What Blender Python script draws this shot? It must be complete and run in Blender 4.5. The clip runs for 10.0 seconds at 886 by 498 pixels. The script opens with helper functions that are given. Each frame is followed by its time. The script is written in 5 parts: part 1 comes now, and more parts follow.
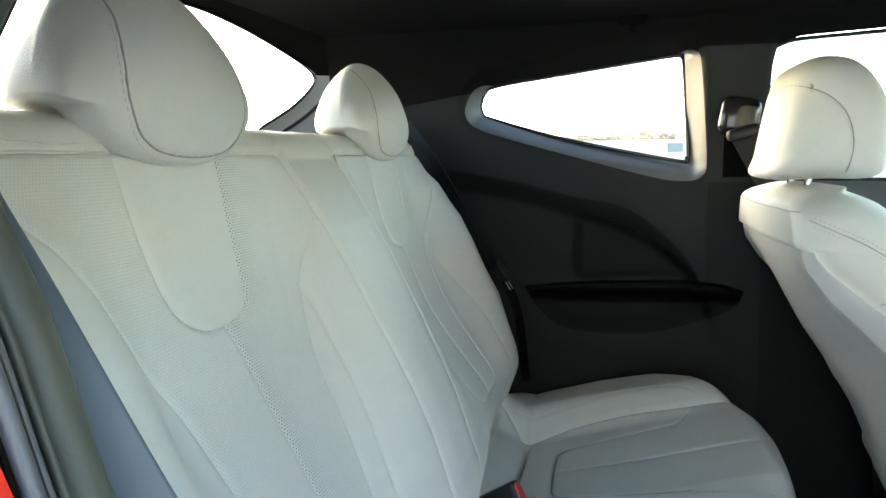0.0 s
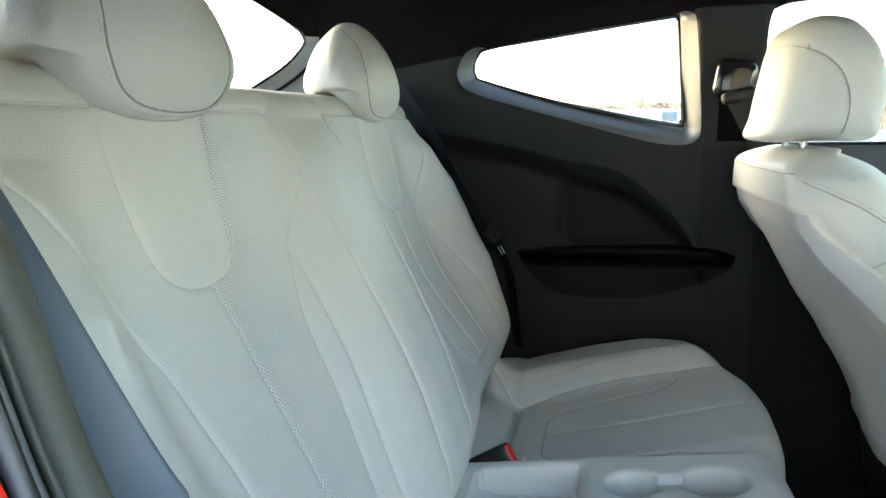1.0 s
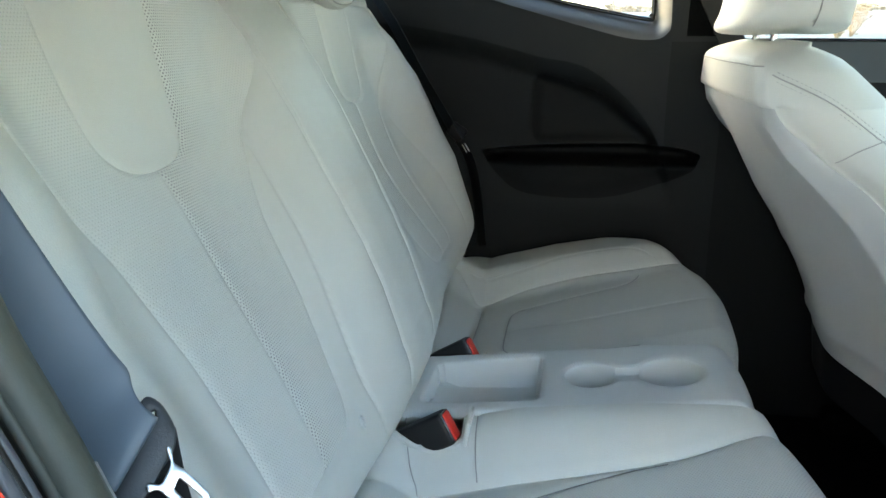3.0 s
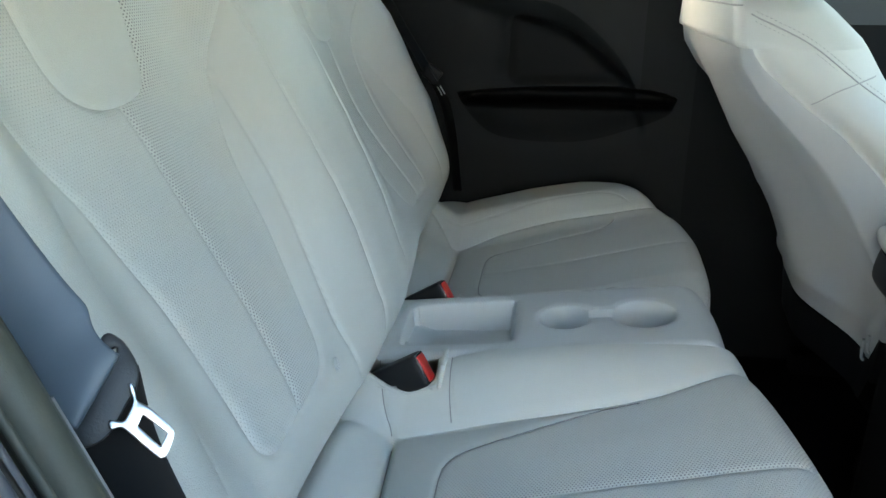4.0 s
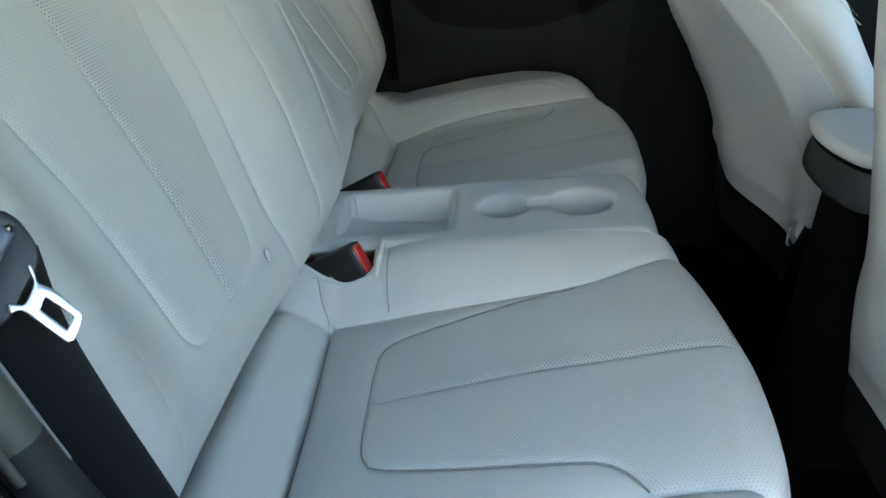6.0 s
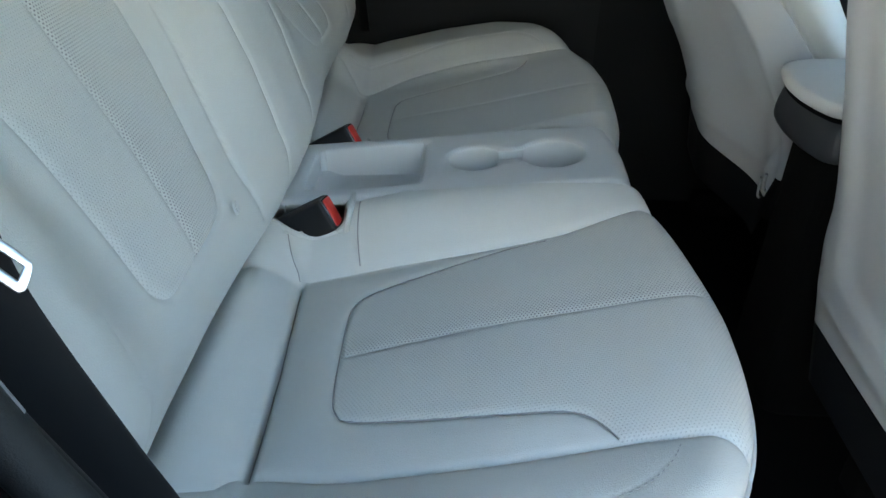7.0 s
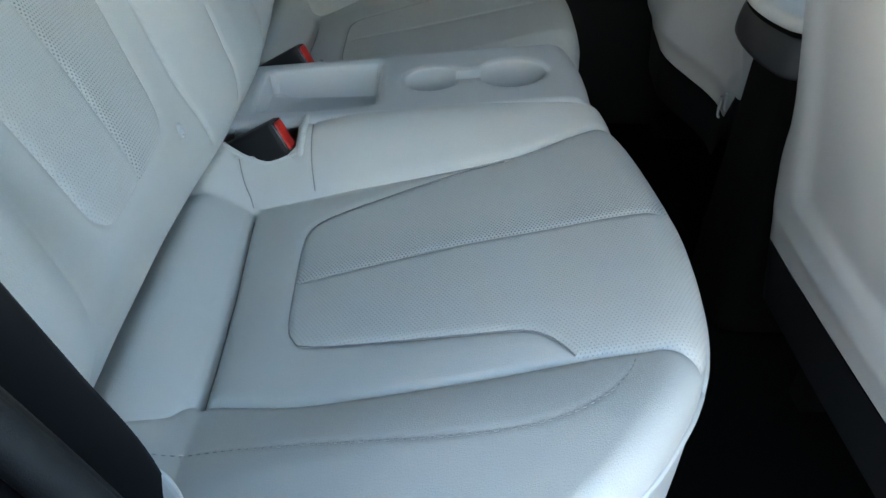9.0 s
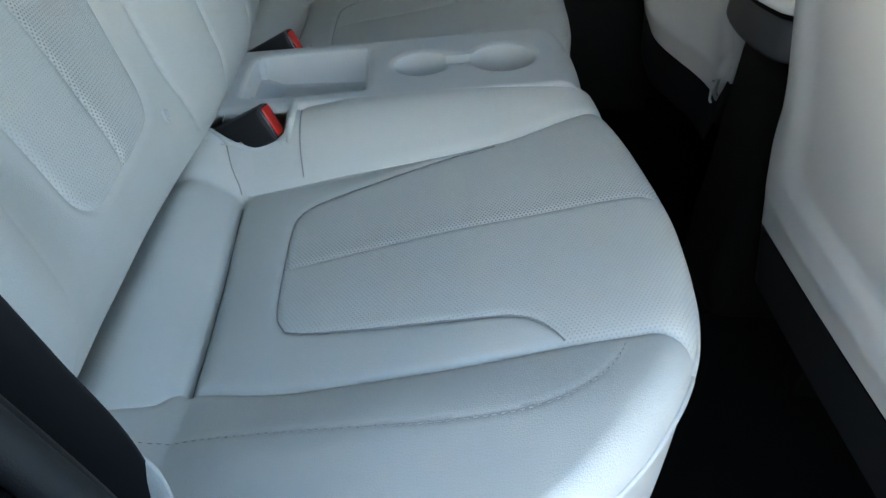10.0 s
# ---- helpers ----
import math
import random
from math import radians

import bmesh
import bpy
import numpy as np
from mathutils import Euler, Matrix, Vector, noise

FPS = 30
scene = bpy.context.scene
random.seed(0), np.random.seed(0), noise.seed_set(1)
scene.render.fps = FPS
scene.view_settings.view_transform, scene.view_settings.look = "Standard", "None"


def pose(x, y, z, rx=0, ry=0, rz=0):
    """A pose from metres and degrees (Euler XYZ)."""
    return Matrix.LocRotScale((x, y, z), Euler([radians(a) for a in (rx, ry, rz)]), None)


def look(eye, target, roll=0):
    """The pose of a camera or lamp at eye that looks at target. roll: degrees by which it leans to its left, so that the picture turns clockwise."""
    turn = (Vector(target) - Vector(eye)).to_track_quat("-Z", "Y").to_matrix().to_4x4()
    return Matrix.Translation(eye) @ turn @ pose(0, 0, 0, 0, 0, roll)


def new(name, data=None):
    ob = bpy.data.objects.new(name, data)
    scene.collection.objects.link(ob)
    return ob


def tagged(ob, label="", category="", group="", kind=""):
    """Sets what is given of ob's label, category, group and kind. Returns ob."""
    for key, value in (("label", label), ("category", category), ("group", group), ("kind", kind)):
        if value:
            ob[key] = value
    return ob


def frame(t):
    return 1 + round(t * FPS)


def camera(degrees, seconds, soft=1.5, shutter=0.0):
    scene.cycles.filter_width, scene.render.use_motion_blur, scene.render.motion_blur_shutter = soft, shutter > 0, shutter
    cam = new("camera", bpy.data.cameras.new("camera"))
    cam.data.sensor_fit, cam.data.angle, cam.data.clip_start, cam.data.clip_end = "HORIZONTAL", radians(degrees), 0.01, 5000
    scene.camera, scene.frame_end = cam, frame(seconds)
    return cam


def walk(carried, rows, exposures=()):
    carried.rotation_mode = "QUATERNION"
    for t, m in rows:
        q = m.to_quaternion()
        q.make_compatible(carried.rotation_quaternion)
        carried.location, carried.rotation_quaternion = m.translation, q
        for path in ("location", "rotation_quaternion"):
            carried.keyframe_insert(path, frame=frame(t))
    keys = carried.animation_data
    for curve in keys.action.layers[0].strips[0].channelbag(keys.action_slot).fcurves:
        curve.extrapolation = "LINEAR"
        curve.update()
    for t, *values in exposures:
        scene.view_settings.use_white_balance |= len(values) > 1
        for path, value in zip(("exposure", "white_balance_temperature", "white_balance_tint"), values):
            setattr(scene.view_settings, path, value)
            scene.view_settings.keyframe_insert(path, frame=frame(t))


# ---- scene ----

# ---- camera ----
cam = camera(61.18, 10.0)
walk(cam, [
    (0, look((0.3317, -0.9072, 1.0881), (0.1241, 0.0635, 0.9674), -1.086)),
    (0.5, look((0.3321, -0.9024, 1.0825), (0.1282, 0.0670, 0.9459), -1.004)),
    (1, look((0.3326, -0.8979, 1.0770), (0.1343, 0.0689, 0.9157), -0.955)),
    (1.5, look((0.3332, -0.8935, 1.0716), (0.1437, 0.0698, 0.8814), -0.770)),
    (2, look((0.3339, -0.8893, 1.0663), (0.1562, 0.0692, 0.8436), -0.609)),
    (2.5, look((0.3347, -0.8854, 1.0613), (0.1694, 0.0683, 0.8099), -0.440)),
    (4, look((0.3380, -0.8747, 1.0468), (0.2203, 0.0554, 0.6988), 0.215)),
    (4.5, look((0.3393, -0.8716, 1.0423), (0.2397, 0.0490, 0.6645), 0.507)),
    (5, look((0.3408, -0.8686, 1.0379), (0.2613, 0.0406, 0.6293), 0.844)),
    (5.5, look((0.3424, -0.8659, 1.0337), (0.2861, 0.0299, 0.5928), 1.242)),
    (7, look((0.3479, -0.8589, 1.0218), (0.3488, -0.0035, 0.5038), 2.386)),
    (7.5, look((0.3500, -0.8570, 1.0181), (0.3666, -0.0154, 0.4781), 2.697)),
    (8, look((0.3522, -0.8552, 1.0145), (0.3828, -0.0278, 0.4538), 2.929)),
    (8.5, look((0.3545, -0.8537, 1.0112), (0.3962, -0.0393, 0.4323), 3.133)),
    (9, look((0.3569, -0.8524, 1.0079), (0.4066, -0.0484, 0.4153), 3.324)),
    (9.5, look((0.3595, -0.8512, 1.0048), (0.4137, -0.0532, 0.4046), 3.310)),
    (10, look((0.3622, -0.8503, 1.0018), (0.4189, -0.0549, 0.3984), 3.299)),
], exposures=[(0.0, 4.24, 7200.0, 4.0), (5.0, 4.05, 7080.0, 4.4), (10.0, 3.93, 7080.0, 5.5)])

# ---- world and light ----
world = bpy.data.worlds.new("sky")
scene.world = world
world.use_nodes = True
wn = world.node_tree.nodes
sky = wn.new("ShaderNodeTexSky")
sky.sky_type = "NISHITA"
sky.sun_disc = False
sky.sun_elevation, sky.sun_rotation = radians(22), radians(-55)
sky.dust_density, sky.air_density = 1.5, 1.0
wn["Background"].inputs["Strength"].default_value = 0.15
world.node_tree.links.new(sky.outputs["Color"], wn["Background"].inputs["Color"])
sun_data = bpy.data.lights.new("sun", "SUN")
sun_data.energy, sun_data.angle, sun_data.color = 0.105, radians(12.0), (1.0, 0.92, 0.80)
sun = new("sun", sun_data)
sun.matrix_world = look((-7.60, 5.32, 3.75), (0, 0, 0))


# ---- materials ----
def shader(name, colour, rough=0.5, metal=0.0, spec=0.5):
    m = bpy.data.materials.new(name)
    m.use_nodes = True
    b = m.node_tree.nodes["Principled BSDF"]
    b.inputs["Base Color"].default_value = (*colour, 1)
    b.inputs["Roughness"].default_value = rough
    b.inputs["Metallic"].default_value = metal
    b.inputs["Specular IOR Level"].default_value = spec
    return m, m.node_tree, b


def link(tree, a, b):
    tree.links.new(a, b)


def maths(tree, op, a, b=None, c=None):
    n = tree.nodes.new("ShaderNodeMath")
    n.operation = op
    for k, v in enumerate((a, b, c)):
        if v is None:
            continue
        if isinstance(v, (int, float)):
            n.inputs[k].default_value = v
        else:
            link(tree, v, n.inputs[k])
    return n.outputs[0]


def noise_node(tree, scale, detail=3.0, rough=0.5, vector=None):
    n = tree.nodes.new("ShaderNodeTexNoise")
    n.inputs["Scale"].default_value, n.inputs["Detail"].default_value, n.inputs["Roughness"].default_value = scale, detail, rough
    if vector is None:
        vector = tree.nodes.new("ShaderNodeTexCoord").outputs["Object"]
    link(tree, vector, n.inputs["Vector"])
    return n.outputs["Fac"]


def vary(tree, b, fac, low, high):
    r = tree.nodes.new("ShaderNodeMix")
    r.data_type = "RGBA"
    r.inputs[6].default_value, r.inputs[7].default_value = (*low, 1), (*high, 1)
    link(tree, fac, r.inputs[0])
    link(tree, r.outputs[2], b.inputs["Base Color"])
    return r


def bump(tree, b, height, strength, distance):
    n = tree.nodes.new("ShaderNodeBump")
    n.inputs["Strength"].default_value, n.inputs["Distance"].default_value = strength, distance
    link(tree, height, n.inputs["Height"])
    link(tree, n.outputs["Normal"], b.inputs["Normal"])


def leather(name, low, high, perforated=False, rough=0.46, grain=1.0):
    m, t, b = shader(name, high, rough, 0.0, 0.4)
    coord = t.nodes.new("ShaderNodeTexCoord").outputs["Object"]
    mix = vary(t, b, noise_node(t, 9.0, 4.0, 0.6, coord), low, high)
    cell = t.nodes.new("ShaderNodeTexVoronoi")
    cell.feature = "DISTANCE_TO_EDGE"
    cell.inputs["Scale"].default_value = 480
    link(t, coord, cell.inputs["Vector"])
    fine = maths(t, "MINIMUM", cell.outputs["Distance"], 0.22)
    wrinkle = noise_node(t, 26.0, 3.0, 0.55, coord)
    height = maths(t, "ADD", maths(t, "MULTIPLY", fine, 1.6 * grain), maths(t, "MULTIPLY", wrinkle, 1.5))
    if perforated:
        uv = t.nodes.new("ShaderNodeUVMap")
        uv.uv_map = "surface"
        sep = t.nodes.new("ShaderNodeSeparateXYZ")
        link(t, uv.outputs[0], sep.inputs[0])
        dots = []
        for shift in (0.0, 0.5):
            du = maths(t, "SUBTRACT", maths(t, "FRACT", maths(t, "ADD", maths(t, "MULTIPLY", sep.outputs[0], 1 / 0.0034), shift)), 0.5)
            dv = maths(t, "SUBTRACT", maths(t, "FRACT", maths(t, "ADD", maths(t, "MULTIPLY", sep.outputs[1], 1 / 0.0052), shift)), 0.5)
            dots.append(maths(t, "SQRT", maths(t, "ADD", maths(t, "POWER", maths(t, "MULTIPLY", du, 3.4), 2.0), maths(t, "POWER", maths(t, "MULTIPLY", dv, 5.2), 2.0))))
        size = t.nodes.new("ShaderNodeAttribute")
        size.attribute_name = "hole_size"
        size = size.outputs["Fac"]
        near = maths(t, "SUBTRACT", maths(t, "MINIMUM", dots[0], dots[1]), maths(t, "MULTIPLY", size, 0.17))
        hole = t.nodes.new("ShaderNodeMapRange")
        hole.interpolation_type = "SMOOTHSTEP"
        hole.inputs["From Min"].default_value, hole.inputs["From Max"].default_value = 0.80, 0.45
        link(t, near, hole.inputs["Value"])
        dark = t.nodes.new("ShaderNodeMix")
        dark.data_type = "RGBA"
        dark.inputs[7].default_value = (0.10, 0.10, 0.105, 1)
        link(t, maths(t, "MULTIPLY", hole.outputs[0], maths(t, "ADD", maths(t, "MULTIPLY", size, 0.50), maths(t, "MULTIPLY", noise_node(t, 11.0, 2.0, 0.5, coord), 0.42))), dark.inputs[0])
        link(t, mix.outputs[2], dark.inputs[6])
        link(t, dark.outputs[2], b.inputs["Base Color"])
        height = maths(t, "SUBTRACT", height, maths(t, "MULTIPLY", hole.outputs[0], 2.0))
    bump(t, b, height, 0.40 * grain, 0.0006 * grain)
    return m


def grained(name, low, high, rough, scale, strength, distance=0.0005, spec=0.4):
    m, t, b = shader(name, high, rough, 0.0, spec)
    coord = t.nodes.new("ShaderNodeTexCoord").outputs["Object"]
    vary(t, b, noise_node(t, 7.0, 5.0, 0.6, coord), low, high)
    bump(t, b, noise_node(t, scale, 2.0, 0.6, coord), strength, distance)
    return m


LEATHER = leather("pale_leather", (0.56, 0.565, 0.53), (0.63, 0.635, 0.60))
LEATHER_GRAIN = leather("grained_leather", (0.56, 0.565, 0.53), (0.63, 0.635, 0.60), False, 0.46, 1.3)
PERFORATED = leather("perforated_leather", (0.58, 0.585, 0.55), (0.64, 0.645, 0.61), perforated=True)
SHELL = grained("grey_vinyl", (0.42, 0.43, 0.43), (0.47, 0.48, 0.48), 0.5, 900, 0.25)
LID = grained("matte_lid_vinyl", (0.50, 0.505, 0.49), (0.56, 0.565, 0.55), 0.78, 900, 0.4, 0.0005, 0.2)
CONSOLE = grained("pale_moulded_plastic", (0.57, 0.58, 0.57), (0.62, 0.63, 0.62), 0.48, 1100, 0.3)
THREAD = grained("pale_thread", (0.62, 0.62, 0.58), (0.68, 0.68, 0.64), 0.7, 2000, 0.4)
PIPING = grained("piping", (0.58, 0.58, 0.55), (0.64, 0.64, 0.61), 0.42, 900, 0.2)
BLACK = grained("black_moulded_plastic", (0.006, 0.006, 0.007), (0.009, 0.009, 0.010), 0.5, 1000, 0.5, 0.0005, 0.3)
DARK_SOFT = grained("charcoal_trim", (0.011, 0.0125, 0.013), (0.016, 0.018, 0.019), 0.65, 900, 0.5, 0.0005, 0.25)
# Charcoal trim again, darker: shade below the armrest ridge put into colour.
SHADED_TRIM = grained("charcoal_trim_shaded", (0.0045, 0.0052, 0.0056), (0.0068, 0.0078, 0.0083), 0.62, 900, 0.5, 0.0005, 0.25)
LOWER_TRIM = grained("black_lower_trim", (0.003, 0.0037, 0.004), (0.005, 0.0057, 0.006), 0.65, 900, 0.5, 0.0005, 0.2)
HEADLINER = grained("black_headliner_cloth", (0.004, 0.004, 0.004), (0.007, 0.007, 0.007), 0.95, 1500, 0.8, 0.0005, 0.1)
CARPET = grained("black_carpet", (0.002, 0.002, 0.002), (0.004, 0.004, 0.004), 0.95, 1200, 1.0, 0.002, 0.1)
# Deeper black still, to hold the shade inside the pocket hollow.
POCKET_SHADED = grained("shaded_pocket_plastic", (0.0014, 0.0017, 0.0018), (0.0024, 0.0028, 0.003), 0.6, 900, 0.4, 0.0005, 0.15)
RUBBER = grained("olive_black_rubber", (0.042, 0.046, 0.038), (0.058, 0.062, 0.052), 0.5, 500, 0.3, 0.0005, 0.35)
GUIDE = grained("grey_plastic_guide", (0.018, 0.020, 0.022), (0.026, 0.028, 0.031), 0.45, 900, 0.3)
RED_PLASTIC = grained("red_plastic", (0.55, 0.02, 0.015), (0.65, 0.03, 0.02), 0.35, 500, 0.1)
RED_PAINT = grained("red_car_paint", (0.55, 0.02, 0.01), (0.6, 0.025, 0.015), 0.2, 50, 0.02)
CHROME, _, _ = shader("chrome", (0.75, 0.75, 0.75), 0.18, 1.0)
STEEL, _, _ = shader("brushed_steel", (0.60, 0.60, 0.59), 0.32, 1.0)
GLOSS_BLACK, _, _ = shader("gloss_black_plastic", (0.012, 0.012, 0.013), 0.15)


def webbing():
    m, t, b = shader("woven_belt", (0.08, 0.10, 0.13), 0.42, 0.0, 0.5)
    b.inputs["Sheen Weight"].default_value = 0.15
    uv = t.nodes.new("ShaderNodeUVMap")
    uv.uv_map = "surface"
    w = t.nodes.new("ShaderNodeTexWave")
    w.inputs["Scale"].default_value = 420
    w.bands_direction = "DIAGONAL"
    link(t, uv.outputs[0], w.inputs["Vector"])
    bump(t, b, w.outputs["Fac"], 0.06, 0.0002)
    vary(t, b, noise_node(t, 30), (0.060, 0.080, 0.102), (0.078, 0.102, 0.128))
    return m


WEBBING = webbing()


def glass_material():
    m = bpy.data.materials.new("window_glass")
    m.use_nodes = True
    t = m.node_tree
    out = t.nodes["Material Output"]
    clear, gloss, mix = t.nodes.new("ShaderNodeBsdfTransparent"), t.nodes.new("ShaderNodeBsdfGlossy"), t.nodes.new("ShaderNodeMixShader")
    clear.inputs["Color"].default_value = (0.66, 0.69, 0.69, 1)
    gloss.inputs["Roughness"].default_value = 0.02
    mix.inputs[0].default_value = 0.05
    link(t, clear.outputs[0], mix.inputs[1])
    link(t, gloss.outputs[0], mix.inputs[2])
    link(t, mix.outputs[0], out.inputs["Surface"])
    return m


GLASS = glass_material()


# ---- building tools ----
def thing(name, label, category, at=(0, 0, 0), group="", kind=""):
    ob = new(name)
    ob.location = at
    ob.empty_display_size = 0.05
    return tagged(ob, label, category, group, kind)


def mesh_object(name, verts, faces, material, parent=None, uvs=None, smooth=True, label="", kind=""):
    me = bpy.data.meshes.new(name)
    me.from_pydata([tuple(v) for v in verts], [], [tuple(f) for f in faces])
    me.materials.append(material)
    if smooth:
        me.polygons.foreach_set("use_smooth", [True] * len(me.polygons))
    if uvs is not None:
        layer = me.uv_layers.new(name="surface")
        idx = np.empty(len(me.loops), dtype=np.int32)
        me.loops.foreach_get("vertex_index", idx)
        uvs = np.asarray(uvs, dtype=np.float32)
        layer.data.foreach_set("uv", uvs[idx, :2].ravel())
        if uvs.shape[1] > 2:
            holes = me.attributes.new("hole_size", "FLOAT", "POINT")
            holes.data.foreach_set("value", np.ascontiguousarray(uvs[:, 2]))
    me.update()
    ob = new(name, me)
    if parent is not None:
        ob.parent = parent
        if parent.type == "EMPTY":
            ob.location = -parent.location
    return tagged(ob, label, "", "", kind)


def part(name, bm, material, parent=None, label="", smooth=True):
    me = bpy.data.meshes.new(name)
    bmesh.ops.recalc_face_normals(bm, faces=bm.faces)
    bm.to_mesh(me)
    bm.free()
    me.materials.append(material)
    if smooth:
        me.polygons.foreach_set("use_smooth", [True] * len(me.polygons))
        me.set_sharp_from_angle(angle=radians(38))
    ob = new(name, me)
    if parent is not None:
        ob.parent = parent
        if parent.type == "EMPTY":
            ob.location = -parent.location
    return tagged(ob, label)


def grid_faces(n, m, wrap=False):
    faces = []
    for i in range(n - 1):
        for j in range(m if wrap else m - 1):
            k = (j + 1) % m
            faces.append((i * m + j, i * m + k, (i + 1) * m + k, (i + 1) * m + j))
    return np.array(faces)


def cut(name, pts, faces, keep, material, parent, uvs=None, label=""):
    """The kept faces of a sheet as one part."""
    f = faces[keep]
    used, inv = np.unique(f, return_inverse=True)
    return mesh_object(name, pts[used], inv.reshape(f.shape), material, parent, None if uvs is None else uvs[used], True, label)


def spline(points, n=8, closed=False):
    p = np.array(points, float)
    if closed:
        p = np.vstack([p[-1], p, p[0], p[1]])
    else:
        p = np.vstack([2 * p[0] - p[1], p, 2 * p[-1] - p[-2]])
    out = []
    for i in range(1, len(p) - 2):
        for k in range(n):
            t = k / n
            out.append(0.5 * ((2 * p[i]) + (p[i + 1] - p[i - 1]) * t + (2 * p[i - 1] - 5 * p[i] + 4 * p[i + 1] - p[i + 2]) * t * t + (3 * p[i] - p[i - 1] - 3 * p[i + 1] + p[i + 2]) * t ** 3))
    if not closed:
        out.append(p[-2])
    return np.array(out)


def near_curve(q, curve):
    """Distance and nearest point of each point of q on a polyline, in the plane."""
    best, spot = np.full(len(q), 1e9), np.zeros_like(q)
    for a, b in zip(curve[:-1], curve[1:]):
        ab = b - a
        s = np.clip(((q - a) @ ab) / max(ab @ ab, 1e-12), 0, 1)
        c = a + s[:, None] * ab
        d = np.linalg.norm(q - c, axis=1)
        w = d < best
        best[w], spot[w] = d[w], c[w]
    return best, spot


def inside(q, poly):
    x, y = q[:, 0], q[:, 1]
    hit = np.zeros(len(q), bool)
    for (x0, y0), (x1, y1) in zip(poly, np.roll(poly, -1, axis=0)):
        if y0 == y1:
            continue
        hit ^= ((y0 > y) != (y1 > y)) & (x < (x1 - x0) * (y - y0) / (y1 - y0) + x0)
    return hit


def step(a, b, v):
    t = np.clip((v - a) / (b - a), 0, 1)
    return t * t * (3 - 2 * t)


def tube(name, path, radius, material, parent=None, sides=10, label=""):
    """A round bar along a path of points."""
    p = np.array(path, float)
    bm = bmesh.new()
    rings = []
    for i in range(len(p)):
        t = Vector(p[min(i + 1, len(p) - 1)] - p[max(i - 1, 0)]).normalized()
        a = t.orthogonal().normalized() if i == 0 else (a - t * a.dot(t)).normalized()
        b = t.cross(a)
        r = radius[i] if hasattr(radius, "__len__") else radius
        rings.append([bm.verts.new(Vector(p[i]) + (a * math.cos(w) + b * math.sin(w)) * r) for w in [2 * math.pi * k / sides for k in range(sides)]])
    for r0, r1 in zip(rings, rings[1:]):
        for k in range(sides):
            bm.faces.new((r0[k], r0[(k + 1) % sides], r1[(k + 1) % sides], r1[k]))
    bm.faces.new(rings[0])
    bm.faces.new(rings[-1])
    return part(name, bm, material, parent, label)


def ribbon(name, path, across, width, thick, material, parent=None, label=""):
    """A flat strap along a path; across: its cross direction at each point."""
    p, c = np.array(path, float), np.array(across, float)
    c /= np.linalg.norm(c, axis=1)[:, None]
    tang = np.gradient(p, axis=0)
    tang /= np.linalg.norm(tang, axis=1)[:, None]
    nor = np.cross(tang, c)
    nor /= np.linalg.norm(nor, axis=1)[:, None]
    run = np.r_[0, np.cumsum(np.linalg.norm(np.diff(p, axis=0), axis=1))]
    width = np.broadcast_to(np.asarray(width, float), (len(p),))
    ring = [(-0.5, -0.35), (-0.46, -0.5), (-0.2, -0.5), (0.2, -0.5), (0.46, -0.5), (0.5, -0.35), (0.5, 0.35), (0.46, 0.5), (0.2, 0.5), (-0.2, 0.5), (-0.46, 0.5), (-0.5, 0.35)]
    verts, uvs = [], []
    for i in range(len(p)):
        for a, b in ring:
            verts.append(p[i] + c[i] * a * width[i] + nor[i] * b * thick)
            uvs.append((a * width[i], run[i]))
    return mesh_object(name, verts, grid_faces(len(p), len(ring), True), material, parent, np.array(uvs), True, label)


def rounded_box(size, radius, segments=3):
    bm = bmesh.new()
    bmesh.ops.create_cube(bm, size=1.0)
    bmesh.ops.scale(bm, vec=size, verts=bm.verts)
    bmesh.ops.bevel(bm, geom=bm.edges[:], offset=radius, segments=segments, profile=0.5, affect="EDGES")
    return bm


def placed(bm, m):
    bmesh.ops.transform(bm, matrix=m, verts=bm.verts)
    return bm


def prism(poly, axis, a, b):
    """A polygon of (p, q) pushed along an axis from a to b. Axis y: (x, z); x: (y, z); z: (x, y)."""
    bm = bmesh.new()
    put = {"y": lambda p, q, d: (p, d, q), "x": lambda p, q, d: (d, p, q), "z": lambda p, q, d: (p, q, d)}[axis]
    r0, r1 = [bm.verts.new(put(p, q, a)) for p, q in poly], [bm.verts.new(put(p, q, b)) for p, q in poly]
    n = len(poly)
    bm.faces.new(r0)
    bm.faces.new(r1)
    for k in range(n):
        bm.faces.new((r0[k], r0[(k + 1) % n], r1[(k + 1) % n], r1[k]))
    return bm


